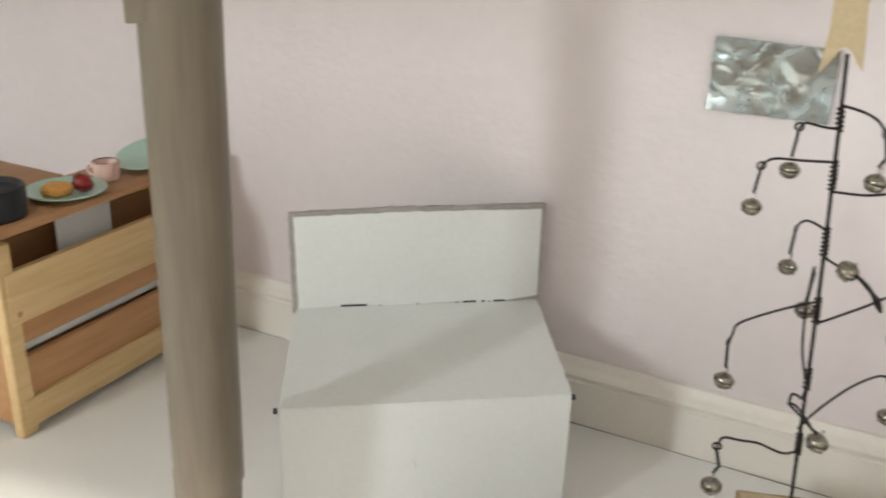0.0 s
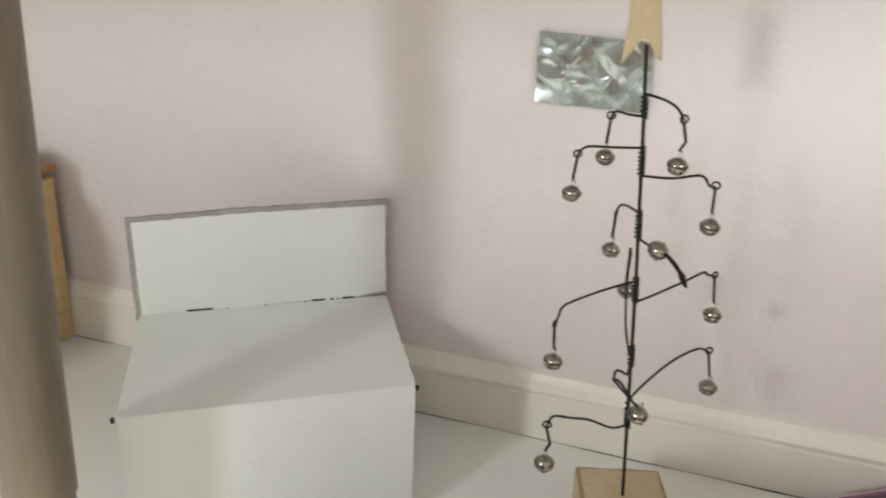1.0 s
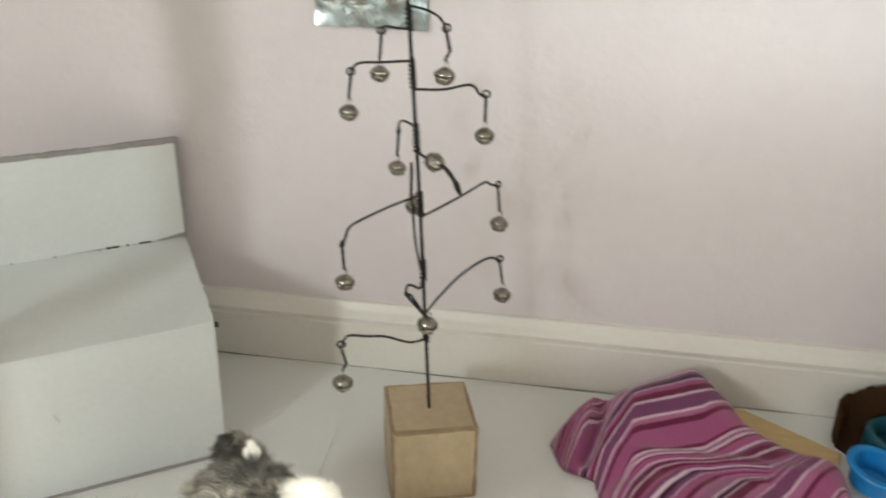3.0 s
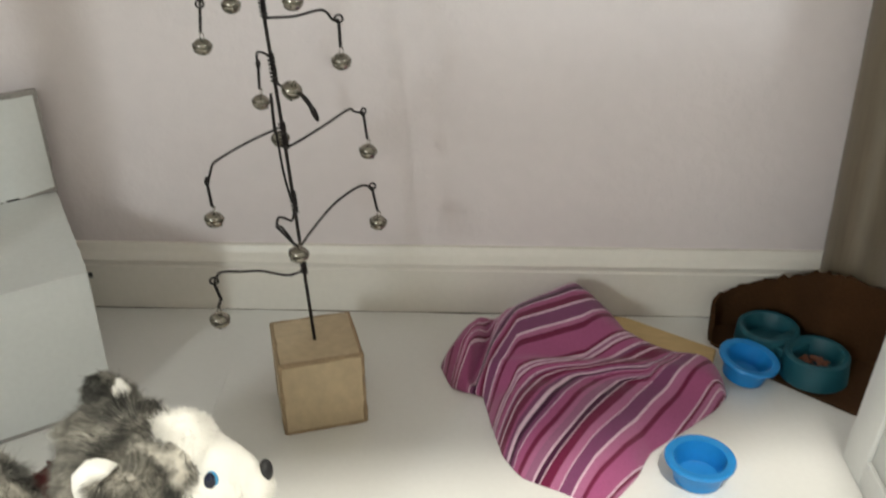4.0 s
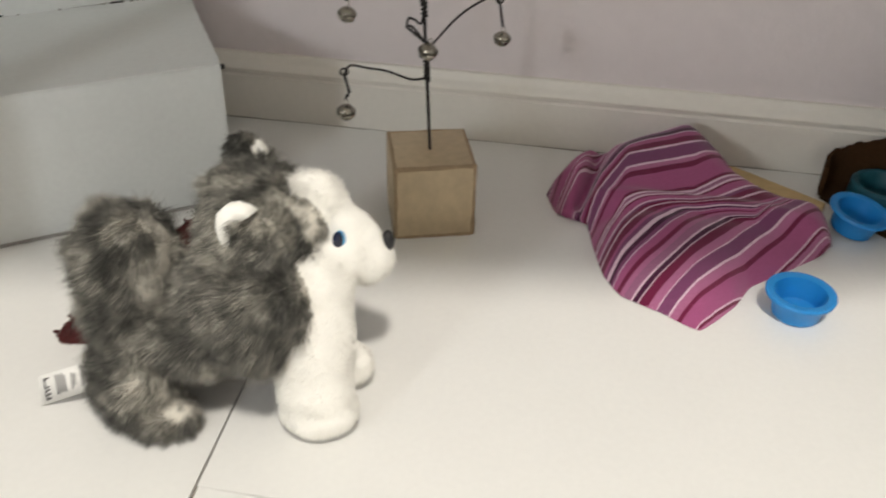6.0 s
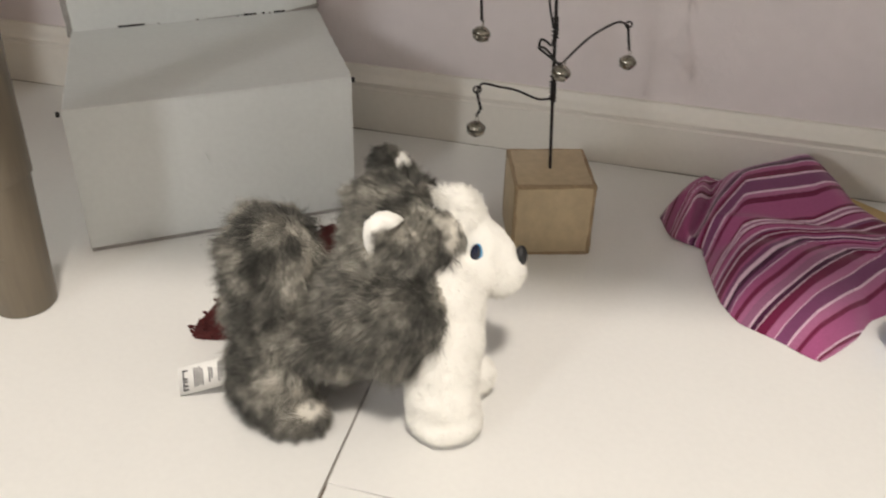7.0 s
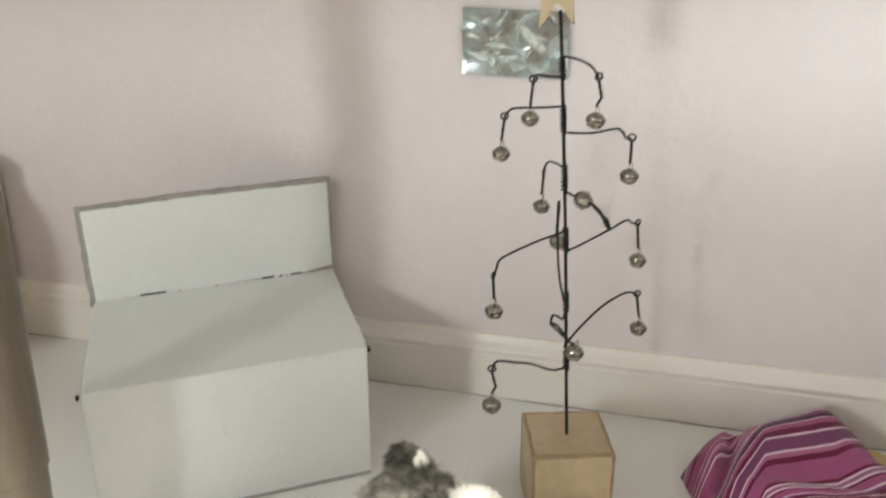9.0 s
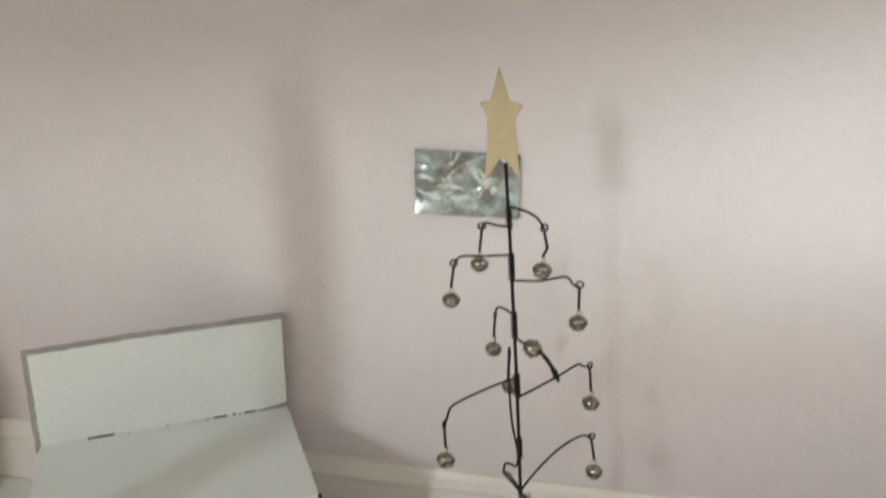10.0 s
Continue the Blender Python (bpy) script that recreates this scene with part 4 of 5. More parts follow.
    for f in bm.faces:
        for lp in f.loops:
            co = lp.vert.co
            lp[uvl].uv = (stripe(co), co.x)
    ob = single("striped_cushion", bm, stripes, (0.262, 0.738, 0), "purple pink and white striped jersey doll cushion", "cushion")
    smooth(ob.data, 80)
    return ob


cushion()
bm = prism([(0.296, 0.842), (0.306, 0.8520), (0.318, 0.8500), (0.3900, 0.8000), (0.3800, 0.7700), (0.330, 0.790)], 0.0004, 0.0050, None, 0.0008)
single("wooden_slat", bm, pale_wood_flat, (0.345, 0.815, 0), "pale yellow wooden piece under the striped cushion", "wood piece")


# ---- bowls ----
BOWL = [(0, 0), (0.0160, 0), (0.0172, 0.0012), (0.0196, 0.0150), (0.0205, 0.0162), (0.0248, 0.0175), (0.0252, 0.0190), (0.0246, 0.0203), (0.0200, 0.0203), (0.0186, 0.0196), (0.0152, 0.0035), (0.0135, 0.0024), (0, 0.0022)]


def bowl(x, y, rx, ry, label):
    bm = lathe(BOWL, Matrix.Translation((x, y, 0.0006)) @ pose(0, 0, 0, rx, ry, 0), 44)
    low = min(v.co.z for v in bm.verts)
    bmesh.ops.translate(bm, vec=(0, 0, 0.0003 - low), verts=bm.verts)
    return single("pet_bowl", bm, bowl_blue, (x, y, 0), label, "pet bowl", "blue pet bowls")


bowl(0.3440, 0.6370, 0, 0, "small sky blue plastic pet bowl beside the cushion")
bowl(0.4045, 0.7630, 4, 9, "small sky blue plastic pet bowl against a turquoise dish")


def cardboard_tray():
    """A torn brown cardboard floor with an upturned ragged side."""
    SH = Matrix.Translation((-0.009, -0.003, 0))
    th = thing("cardboard_tray", (0.47, 0.787, 0), "torn brown cardboard tray with ragged upright side", "cardboard")
    part("base", prism([(0.397, 0.818), (0.436, 0.7655), (0.489, 0.719), (0.545, 0.695), (0.640, 0.690), (0.640, 0.792), (0.520, 0.792), (0.486, 0.796), (0.478, 0.828), (0.455, 0.852), (0.408, 0.852)], 0.0004, 0.0024, SH), brown_card, th)
    line = glide([(0.397, 0.820, 0.030), (0.403, 0.842, 0.033), (0.425, 0.852, 0.040), (0.450, 0.850, 0.049), (0.468, 0.838, 0.060), (0.478, 0.815, 0.076), (0.490, 0.797, 0.083), (0.525, 0.793, 0.072), (0.565, 0.792, 0.056), (0.640, 0.792, 0.050)], 8)
    bm = bmesh.new()
    cols = []
    for k, p in enumerate(line):
        q = line[min(k + 1, len(line) - 1)] - line[max(k - 1, 0)]
        side = Vector((-q.y, q.x, 0)).normalized() * 0.0016
        z = p.z + 0.0045 * noise.noise(Vector((k * 0.45, 2, 0))) + 0.0022 * noise.noise(Vector((k * 1.7, 5, 0)))
        cols.append([bm.verts.new((p.x + s * side.x, p.y + s * side.y, h)) for s in (-1, 1) for h in (0.002, z * 0.5, z)])
    for a, b in zip(cols, cols[1:]):
        for u, v in ((0, 1), (1, 2), (2, 5), (5, 4), (4, 3), (3, 0)):
            bm.faces.new((a[u], a[v], b[v], b[u]))
    bm.faces.new([cols[0][k] for k in (0, 1, 2, 5, 4, 3)])
    bm.faces.new([cols[-1][k] for k in (3, 4, 5, 2, 1, 0)])
    bm.transform(SH)
    part("upright_side", bm, brown_card, th)
    return th


cardboard_tray()


def double_dish():
    th = thing("double_dish", (0.4465, 0.787, 0.0025), "turquoise plastic double pet feeding dish", "pet dish")
    prof = [(0, 0), (0.0262, 0), (0.0277, 0.0015), (0.0262, 0.0225), (0.0246, 0.0243), (0.0214, 0.0240), (0.0196, 0.0215), (0.0178, 0.0095), (0, 0.0080)]
    for x, y in ((0.4630, 0.7660), (0.4335, 0.8055)):
        part("bowl", lathe(prof, Matrix.Translation((x, y, 0.0027)), 44), dish_teal, th)
    m = Matrix.Translation((0.4465, 0.7870, 0.0027)) @ pose(0, 0, 0, 0, 0, 127.4)
    part("bridge", box(-0.012, 0.012, -0.016, 0.016, 0.0, 0.0205, 0.003, m), dish_teal, th)
    return th


double_dish()


def kibble():
    bm = bmesh.new()
    rnd = random.Random(4)
    for k in range(46):
        a, r = rnd.uniform(0, 6.28), 0.0135 * math.sqrt(rnd.random())
        at = Vector((0.4625 + r * math.cos(a), 0.7660 + r * math.sin(a), 0.0128 + 0.0035 * (1 - (r / 0.0135) ** 2)))
        g = bmesh.ops.create_icosphere(bm, subdivisions=1, radius=rnd.uniform(0.0020, 0.0028))
        for v in g["verts"]:
            v.co = at + Vector((v.co.x, v.co.y, v.co.z * 0.75))
    return single("pet_food", bm, kibble_brown, (0.4625, 0.7660, 0.0112), "reddish brown toy kibble heaped in the dish", "pet food", kind="stuff")


kibble()


# ---- white cabinet box ----
def white_cabinet():
    th = thing("white_box", (0.60, 0.45, 0), "white framed box leaning on the play floor", "box")
    tip = Matrix(((1, 0, 0, -0.0025), (0, 1, -0.17, 0), (0, 0, 1, 0), (0, 0, 0, 1)))
    # The unseen upper part is raised to shade the tray and lower wall.
    part("box_body", box(0.4625, 0.76, 0.25, 0.664, 0.0004, 0.40, 0.0015, tip), white_box, th)
    for y0, y1, z0, z1, nm in ((0.634, 0.667, 0.0, 0.402, "stile"), (0.247, 0.280, 0.0, 0.402, "stile"), (0.280, 0.634, 0.0, 0.026, "rail"), (0.280, 0.634, 0.376, 0.402, "rail")):
        part(nm, box(0.4585, 0.4625, y0, y1, z0, z1, 0.0010, tip), white_box, th)
    return th


white_cabinet()


# ---- plush dog ----
def plush_dog():
    """One furry mesh: soft round forms melted together, then a coat of fine tapered hairs over them."""
    rng = np.random.default_rng(11)
    G, Wm = 0, 1
    yaw = radians(15)
    turn_head = Euler((0, 0, yaw)).to_matrix()

    def head_at(c):
        """From the head's own frame, built facing along x, to its turned place."""
        return turn_head @ ((Vector(c) - Vector((0.069, 0.4745, 0.1335))) * 1.04) + Vector((0.0675, 0.509, 0.113))

    # centre, radii, fur, hair length, turn about y
    body = [
        ((-0.036, 0.470, 0.0665), (0.058, 0.034, 0.0250), G, 0.0120, 0),
        ((-0.0755, 0.470, 0.108), (0.0260, 0.027, 0.028), G, 0.0135, 0),
        ((-0.074, 0.470, 0.075), (0.026, 0.030, 0.033), G, 0.0140, 0),
        ((0.002, 0.472, 0.087), (0.0395, 0.038, 0.040), G, 0.0135, 0),
        ((-0.0705, 0.443, 0.036), (0.0225, 0.019, 0.031), G, 0.0115, 0),
        ((-0.0585, 0.439, 0.013), (0.0255, 0.014, 0.011), G, 0.0095, 0),
        ((-0.064, 0.498, 0.032), (0.026, 0.019, 0.028), G, 0.0120, 0),
        ((-0.050, 0.499, 0.014), (0.025, 0.016, 0.012), G, 0.0080, 0),
        ((0.0305, 0.480, 0.080), (0.0240, 0.026, 0.044), Wm, 0.0027, 0),
        ((0.0325, 0.463, 0.046), (0.0240, 0.0200, 0.042), Wm, 0.0027, 0),
        ((0.0345, 0.472, 0.064), (0.0222, 0.0230, 0.036), Wm, 0.0027, 0),
        ((0.0345, 0.460, 0.030), (0.0240, 0.0205, 0.026), Wm, 0.0027, 0),
        ((0.0375, 0.458, 0.0150), (0.0245, 0.0205, 0.0145), Wm, 0.0027, 0),
        ((0.031, 0.503, 0.042), (0.015, 0.015, 0.036), Wm, 0.0027, 0),
        ((0.043, 0.503, 0.0145), (0.018, 0.016, 0.0140), Wm, 0.0027, 0),
        ((-0.0165, 0.5180, 0.1480), (0.0120, 0.0085, 0.0195), G, 0.0065, -12),
        ((-0.009, 0.502, 0.127), (0.0265, 0.026, 0.028), G, 0.0110, 0),
        ((-0.0085, 0.5165, 0.1550), (0.0038, 0.0050, 0.0090), Wm, 0.0027, 0),
    ]
    head = [
        ((0.001, 0.472, 0.141), (0.029, 0.036, 0.033), G, 0.0110, 0),
        ((0.0190, 0.4545, 0.145), (0.0125, 0.0105, 0.0180), G, 0.0080, 0),
        ((0.0190, 0.4915, 0.145), (0.0125, 0.0105, 0.0180), G, 0.0080, 0),
        ((0.0232, 0.4600, 0.1550), (0.0135, 0.0100, 0.0100), G, 0.0055, 38),
        ((0.0220, 0.4520, 0.118), (0.0145, 0.0120, 0.0200), G, 0.0100, 0),
        ((0.0220, 0.4930, 0.118), (0.0145, 0.0120, 0.0200), G, 0.0100, 0),
        ((0.004, 0.4460, 0.152), (0.0130, 0.0070, 0.0140), G, 0.0075, 0),
        ((0.0585, 0.474, 0.1195), (0.0155, 0.0150, 0.0165), Wm, 0.0027, 0),
        ((0.0460, 0.474, 0.1260), (0.0190, 0.0180, 0.0210), Wm, 0.0027, 0),
        ((0.0510, 0.474, 0.1300), (0.0180, 0.0135, 0.0165), Wm, 0.0020, 30),
        ((0.0495, 0.474, 0.1405), (0.0125, 0.0112, 0.0120), Wm, 0.0020, 35),
        ((0.0360, 0.473, 0.1270), (0.0200, 0.0215, 0.0280), Wm, 0.0015, 0),
        ((0.0440, 0.4740, 0.1450), (0.0135, 0.0140, 0.0125), Wm, 0.0018, 30),
        ((0.0385, 0.4740, 0.1500), (0.0130, 0.0150, 0.0140), Wm, 0.0016, 25),
        ((0.0350, 0.4735, 0.1560), (0.0125, 0.0142, 0.0150), Wm, 0.0042, 30),
        ((0.0325, 0.473, 0.1625), (0.0115, 0.0100, 0.0140), Wm, 0.0052, 0),
        ((0.0285, 0.473, 0.1665), (0.0105, 0.0080, 0.0085), Wm, 0.0078, 0),
    ]
    forms = [(c, r, m, long, np.array(Euler((0, radians(a), 0)).to_matrix())) for c, r, m, long, a in body]
    forms += [(tuple(head_at(c)), tuple(1.04 * q for q in r), m, long, np.array(turn_head @ Euler((0, radians(a), 0)).to_matrix())) for c, r, m, long, a in head]
    verts, faces, mats = [], [], []

    def put(v, f, m):
        base = len(verts)
        verts.extend(v)
        faces.extend([tuple(base + i for i in q) for q in f])
        mats.extend([m] * len(f) if isinstance(m, int) else m)

    # the forms, melted into one soft skin
    v, f = [], []
    nu, nv = 24, 16
    for c, r, m, _, spin in forms:
        base = len(v)
        for j in range(nv + 1):
            th = math.pi * j / nv
            for i in range(nu):
                ph = 2 * math.pi * i / nu
                d = Vector((math.sin(th) * math.cos(ph), math.sin(th) * math.sin(ph), math.cos(th)))
                k = 1 + 0.03 * noise.noise(d * 2.3 + Vector(c) * 40)
                q = spin @ np.array((r[0] * d.x * k, r[1] * d.y * k, r[2] * d.z * k)) + np.array(c)
                v.append(tuple(q))
        for j in range(nv):
            for i in range(nu):
                f.append((base + j * nu + i, base + j * nu + (i + 1) % nu, base + (j + 1) * nu + (i + 1) % nu, base + (j + 1) * nu + i))
    rough = bpy.data.meshes.new("rough_forms")
    rough.from_pydata(v, [], f)
    tmp = bpy.data.objects.new("rough_forms", rough)
    scene.collection.objects.link(tmp)
    mod = tmp.modifiers.new("melt", "REMESH")
    mod.mode, mod.voxel_size = "VOXEL", 0.0019
    mod = tmp.modifiers.new("soften", "SMOOTH")
    mod.factor, mod.iterations = 0.5, 15
    skin = bpy.data.meshes.new_from_object(tmp.evaluated_get(bpy.context.evaluated_depsgraph_get()))
    bpy.data.objects.remove(tmp)
    bpy.data.meshes.remove(rough)
    pv = np.empty(len(skin.vertices) * 3)
    skin.vertices.foreach_get("co", pv)
    pv = pv.reshape(-1, 3)
    # soft lumps in the stuffing
    lump = np.array([noise.noise_vector(Vector(q) * 55) * 0.0016 + noise.noise_vector(Vector(q) * 150) * 0.0004 for q in pv])
    pv += lump
    pv[:, 2] = np.maximum(pv[:, 2], 0.0006)
    polys = [tuple(p.vertices) for p in skin.polygons]
    bpy.data.meshes.remove(skin)
    quads = np.array([q if len(q) == 4 else (q[0], q[1], q[2], q[2]) for q in polys])
    corner = pv[quads]
    mid = corner.mean(1)
    cross = np.cross(corner[:, 2] - corner[:, 0], corner[:, 3] - corner[:, 1])
    area = 0.5 * np.linalg.norm(cross, axis=1)
    normal = cross / np.maximum(np.linalg.norm(cross, axis=1), 1e-12)[:, None]
    # which form each patch of skin belongs to
    near = np.stack([(np.linalg.norm(((mid - np.array(c)) @ spin) / np.array(r), axis=1) - 1) * min(r) for c, r, _, _, spin in forms], 1)
    fray = np.array([noise.noise(Vector(q) * 260) + 0.7 * noise.noise(Vector(q) * 90) for q in mid]) * 0.0017
    near[:, [k for k, q in enumerate(forms) if q[2] == G]] += fray[:, None]
    owner = near.argmin(1)
    coat = np.array([q[2] for q in forms])[owner]
    length = np.array([q[3] for q in forms])[owner]
    put([tuple(q) for q in pv], polys, [int(q) for q in coat])

    def grow(c4, nrm, size, m, density, seed_area):
        """Fine tapered hairs on patches of skin, leaning in clumps."""
        count = rng.poisson(seed_area * density)
        k = np.repeat(np.arange(len(c4)), count)
        n = len(k)
        if not n:
            return
        u, w = rng.random((n, 1)), rng.random((n, 1))
        q = c4[k]
        p = (q[:, 0] * (1 - u) + q[:, 1] * u) * (1 - w) + (q[:, 3] * (1 - u) + q[:, 2] * u) * w
        nn = nrm[k]
        flow = np.array([-0.75, -0.1, -0.55]) if m == G else np.array([-0.35, 0.0, -0.5])
        cell = np.array([noise.noise_vector(Vector(a) * 75) for a in p])
        way = nn * (0.62 if m == G else 0.5) + flow * (0.65 if m == G else 0.6) + cell * (0.75 if m == G else 0.28) + rng.normal(size=(n, 3)) * (0.20 if m == G else 0.22)
        way /= np.linalg.norm(way, axis=1)[:, None]
        s = size[k][:, None] * (1.2 if m == G else 1.0) * rng.uniform(0.5, 1.15, (n, 1)) * np.where(rng.random((n, 1)) < 0.08, 1.4, 1.0)
        side = np.cross(way, rng.normal(size=(n, 3)))
        side /= np.linalg.norm(side, axis=1)[:, None]
        wd = (0.00014 if m == G else 0.00016) * rng.uniform(0.7, 1.3, (n, 1))
        p = p - nn * 0.0006
        half = p + way * s * 0.55
        tip = p + way * s + np.array([0, 0, -0.14]) * s
        if m == G:
            # tufts: tips draw together round guide hairs
            lead = rng.choice(n, max(40, n // 90), replace=False)
            gp = p[lead]
            goal = gp + way[lead] * s[lead] * 1.05
            g2 = (gp ** 2).sum(1)
            owner_of = np.concatenate([(g2 - 2 * p[a:a + 4096] @ gp.T).argmin(1) for a in range(0, n, 4096)])
            far = np.linalg.norm(p - gp[owner_of], axis=1)[:, None]
            pull = 0.58 * np.exp(-(far / 0.0100) ** 2) * rng.uniform(0.5, 1.0, (n, 1))
            half = half + (p + (goal[owner_of] - p) * 0.55 - half) * pull * 0.45
            tip = tip + (goal[owner_of] - tip) * pull
        for arr in (half, tip):
            arr[:, 2] = np.maximum(arr[:, 2], 0.0006)
        hv = np.stack([p - side * wd, p + side * wd, half + side * wd * 0.8, half - side * wd * 0.8, tip], 1).reshape(-1, 3)
        base = np.arange(n) * 5
        put([tuple(a) for a in hv], [(i, i + 1, i + 2, i + 3) for i in base] + [(i + 3, i + 2, i + 4) for i in base], m)

    for m, density in ((G, 3.8e6), (Wm, 2.4e6)):
        pick = (coat == m) & (mid[:, 2] > 0.0018)
        grow(corner[pick], normal[pick], length[pick], m, density, area[pick])

    # the folded ear: a white plush rim round its hollow
    rim = [(-0.012, 0.145), (-0.0105, 0.1525), (-0.005, 0.1568), (0.002, 0.1578), (0.009, 0.1560), (0.015, 0.1530), (0.007, 0.1490), (0.0, 0.1455), (-0.0035, 0.141), (-0.0038, 0.135), (-0.004, 0.128), (-0.0085, 0.1315), (-0.0113, 0.138)]
    ring = [Vector((-0.012 + 0.74 * (x + 0.012), 0.4552 + 0.12 * (x - 0.006), z - 0.001)) for x, z in rim]
    n = len(ring)
    back = [q + Vector((0.0010, 0.0075, -0.0010)) for q in ring]
    swell = [q.lerp(Vector((sum(a.x for a in ring) / n, q.y, sum(a.z for a in ring) / n)), 0.10) + Vector((0, -0.0016, 0)) for q in ring]
    c4, sz = [], []
    ear_v = [tuple(q) for q in back + ring + swell]
    ear_f = [(a * n + k, a * n + (k + 1) % n, (a + 1) * n + (k + 1) % n, (a + 1) * n + k) for a in (0, 1) for k in range(n)] + [tuple(range(2 * n, 3 * n))]
    put(ear_v, ear_f, Wm)
    ev = np.array(ear_v)
    c4 = ev[np.array(ear_f[:-1])]
    cr = np.cross(c4[:, 2] - c4[:, 0], c4[:, 3] - c4[:, 1])
    out = c4.mean(1) - ev.mean(0)
    cr *= np.sign((cr * out).sum(1))[:, None]
    ar = 0.5 * np.linalg.norm(cr, axis=1)
    grow(c4, cr / (2 * ar)[:, None], np.full(len(c4), 0.0012), Wm, 2.0e6, ar)

    # grey wisps that fall across the ear's hollow
    inner = np.array([[(-0.006, 0.4536, 0.1480), (0.003, 0.4536, 0.1500), (0.002, 0.4536, 0.1420), (-0.004, 0.4536, 0.1400)]])
    grow(inner, np.array([[0.0, -1.0, 0.0]]), np.array([0.0075]), G, 3.0e6, np.array([3.5e-5]))

    def blob(c, r, m, turn=0.0):
        v, f = [], []
        nu, nv = 18, 10
        for j in range(nv + 1):
            th = math.pi * j / nv
            for i in range(nu):
                ph = 2 * math.pi * i / nu
                q = Vector((r[0] * math.sin(th) * math.cos(ph), r[1] * math.sin(th) * math.sin(ph), r[2] * math.cos(th)))
                q.rotate(Euler((0, 0, turn)))
                v.append(tuple(Vector(c) + q))
        for j in range(nv):
            for i in range(nu):
                f.append((j * nu + i, j * nu + (i + 1) % nu, (j + 1) * nu + (i + 1) % nu, (j + 1) * nu + i))
        put(v, f, m)

    blob(head_at((0.0705, 0.4745, 0.1300)), (0.0040, 0.0054, 0.0070), 4, yaw)
    for side in (-1, 1):
        blob(head_at((0.0435, 0.4740 + side * 0.0158, 0.1410)), (0.0040, 0.0023, 0.0074), 3, yaw + side * radians(-20))
        blob(head_at((0.0428, 0.4740 + side * 0.0170, 0.1425)), (0.0034, 0.0019, 0.0062), 2, yaw + side * radians(-20))

    # the sewn-in cloth label with its small print
    o, ex, ez = Vector((-0.1395, 0.4410, 0.0006)), Vector((0.042, 0.010, 0.016)), Vector((-0.001, 0.004, 0.0200))
    nrm = ex.cross(ez).normalized() * 0.0003

    def quad(a0, a1, b0, b1, lift, m):
        c = [o + ex * a + ez * b + nrm * lift for a, b in ((a0, b0), (a1, b0), (a1, b1), (a0, b1))]
        d = [q - nrm * 0.5 for q in c]
        put([tuple(q) for q in c + d], [(0, 1, 2, 3), (7, 6, 5, 4), (0, 4, 5, 1), (1, 5, 6, 2), (2, 6, 7, 3), (3, 7, 4, 0)], m)

    quad(0, 1, 0, 1, 0, 5)
    for a0, a1, b0, b1 in ((0.07, 0.09, 0.56, 0.84), (0.07, 0.15, 0.82, 0.88), (0.07, 0.15, 0.52, 0.58), (0.07, 0.09, 0.14, 0.46), (0.07, 0.15, 0.42, 0.48), (0.07, 0.15, 0.27, 0.33), (0.07, 0.15, 0.12, 0.18),
                           (0.25, 0.27, 0.2, 0.9), (0.29, 0.31, 0.2, 0.86), (0.33, 0.35, 0.25, 0.9), (0.37, 0.39, 0.2, 0.8), (0.48, 0.50, 0.25, 0.8), (0.52, 0.54, 0.35, 0.75), (0.63, 0.65, 0.2, 0.9), (0.67, 0.69, 0.3, 0.9), (0.78, 0.80, 0.4, 0.8)):
        quad(a0, a1, b0, b1, 0.7, 6)

    me = bpy.data.meshes.new("plush_dog")
    me.from_pydata(verts, [], faces)
    me.polygons.foreach_set("material_index", np.array(mats, dtype=np.int32))
    for q in (fur_grey, fur_white, eye_black, eye_blue, nose_black, label_cloth, print_grey):
        me.materials.append(q)
    me.shade_smooth()
    at = Vector((-0.015, 0.468, 0))
    me.transform(Matrix.Translation(-at))
    me.update()
    ob = new("plush_dog", me)
    ob.matrix_basis = Matrix.Translation(at)
    return tagged(ob, "grey and white plush husky toy dog standing", "plush toy")


plush_dog()


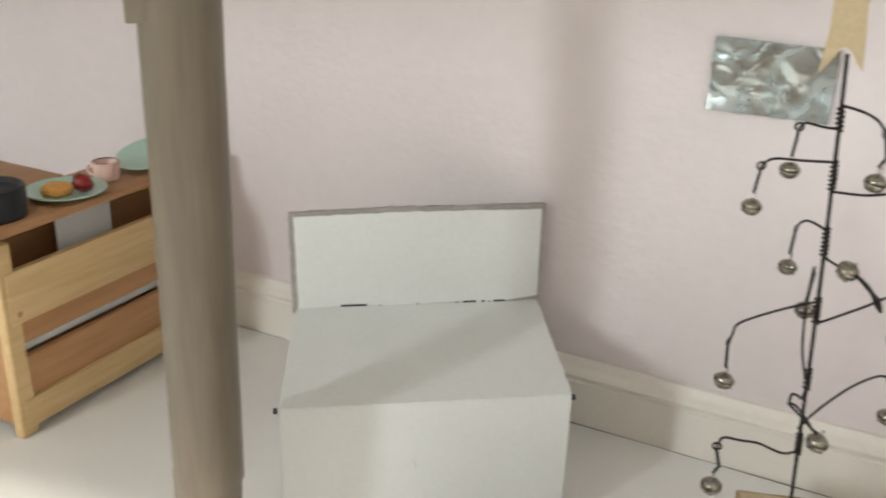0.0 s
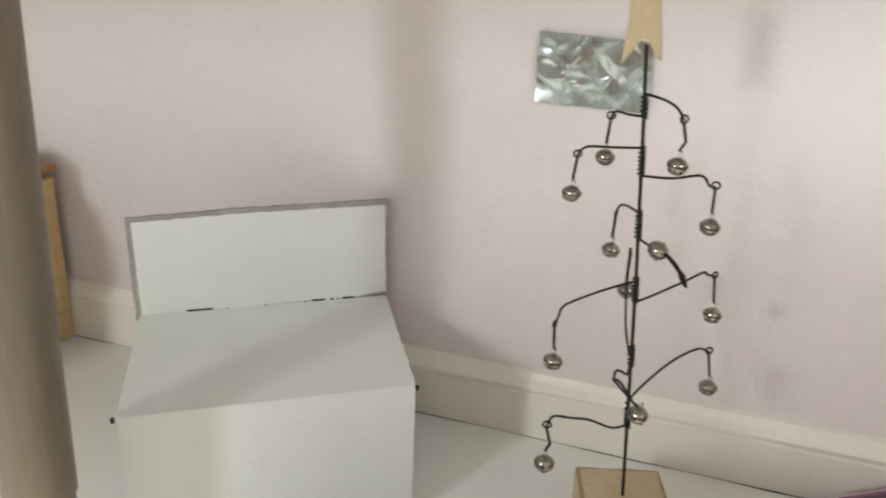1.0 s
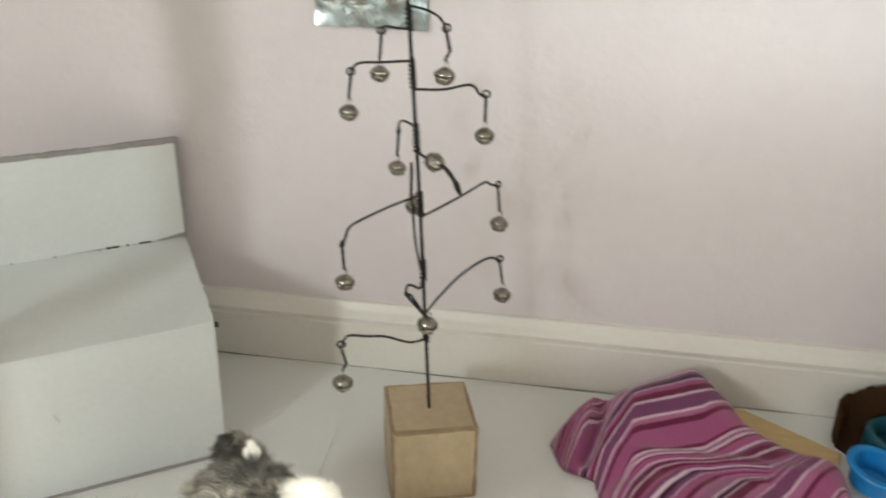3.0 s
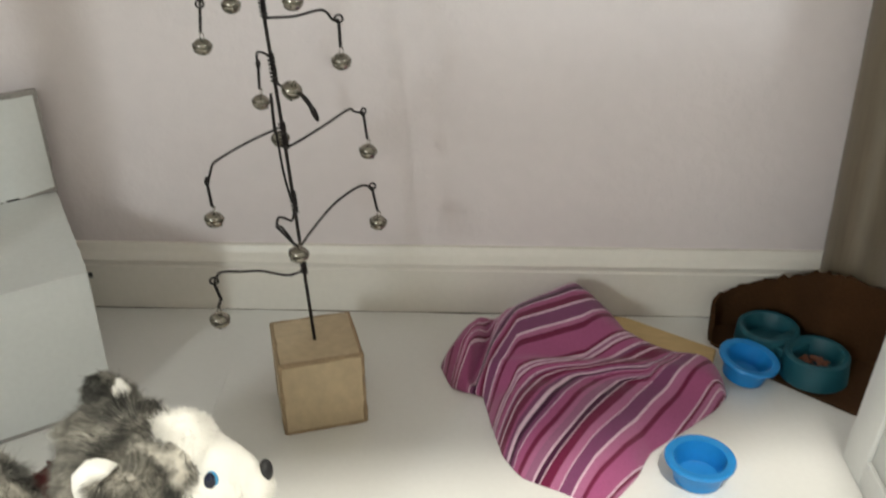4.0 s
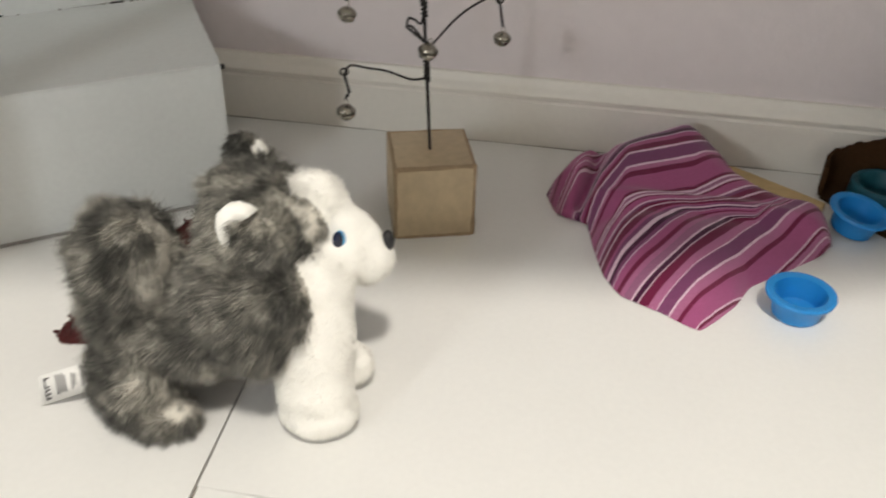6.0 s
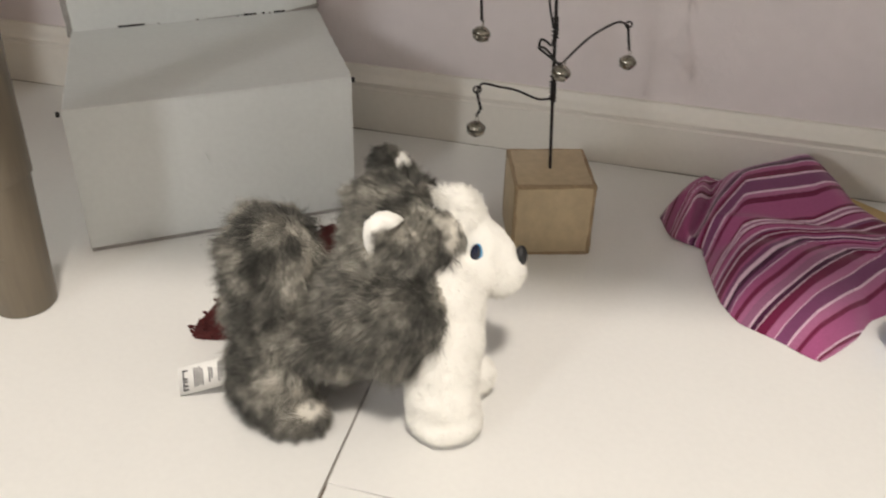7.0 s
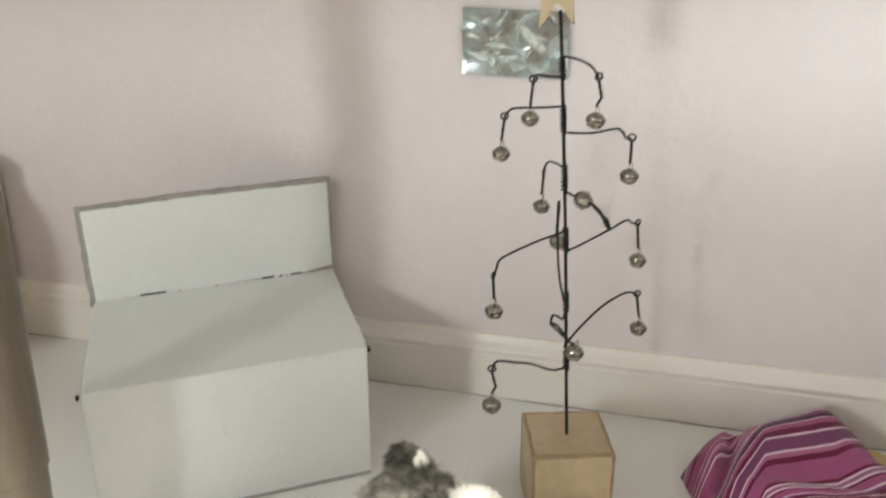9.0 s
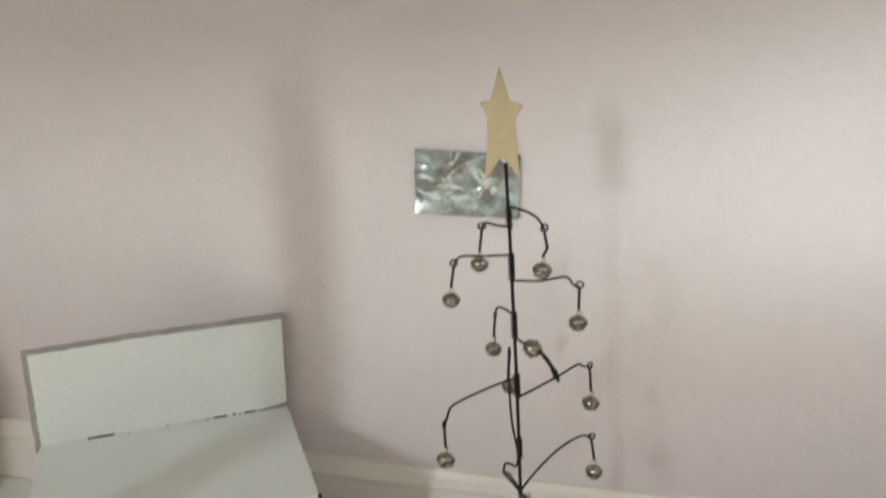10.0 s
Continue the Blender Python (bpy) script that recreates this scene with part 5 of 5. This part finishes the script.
# ---- red knitted scrap behind the dog ----
def red_scarf():
    line = glide([(-0.160, 0.503, 0.008), (-0.146, 0.505, 0.026), (-0.130, 0.512, 0.046), (-0.105, 0.528, 0.066), (-0.080, 0.532, 0.082), (-0.058, 0.533, 0.0930), (-0.040, 0.540, 0.050)], 8)
    bm = bmesh.new()
    rows = []
    for k, p in enumerate(line):
        q = (line[min(k + 1, len(line) - 1)] - line[max(k - 1, 0)]).normalized()
        side = Vector((-q.y, q.x, 0)).normalized()
        h = max(0.004, p.z + 0.002 * noise.noise(Vector((k * 1.7, 0, 3))))
        w = 0.004 + 0.0015 * noise.noise(Vector((k * 1.3, 4, 3)))
        rows.append([bm.verts.new(p.xyz * Vector((1, 1, 0)) + side * a * w + Vector((0, 0, b * h))) for a, b in ((-1, 0.01), (-0.9, 0.6), (-0.35, 1), (0.35, 1), (0.9, 0.6), (1, 0.01))])
    for a, b in zip(rows, rows[1:]):
        for u in range(6):
            bm.faces.new((a[u], a[(u + 1) % 6], b[(u + 1) % 6], b[u]))
    bm.faces.new(rows[0])
    bm.faces.new(rows[-1][::-1])
    # yarn loops that stand out of the knit and fray at its end
    rnd = random.Random(8)
    for k in range(110):
        j = min(len(line) - 1, int(abs(rnd.gauss(0, 0.45)) * len(line)))
        p, h = line[j], max(0.004, line[j].z)
        at = Vector((p.x, p.y, rnd.uniform(0.08, 1.0) * h))
        way = Vector((rnd.uniform(-1, 0.3), rnd.uniform(-1, 0.2), rnd.uniform(-0.4, 0.7))).normalized()
        reach = rnd.uniform(0.003, 0.0065)
        up = Vector((rnd.uniform(-1, 1), rnd.uniform(-1, 1), 1)).normalized() * 0.0012
        loop = [at + way * 0.002, at + way * reach * 0.8 + up, at + way * reach, at + way * reach * 0.8 - up, at + way * 0.002 - up]
        for q in loop:
            q.z = max(q.z, 0.0011)
        pipe(loop, 0.0008, 5, bm)
    return single("knitted_scarf", bm, red_knit, (-0.105, 0.53, 0), "dark red knitted doll scarf crumpled on the floor", "scarf")


red_scarf()
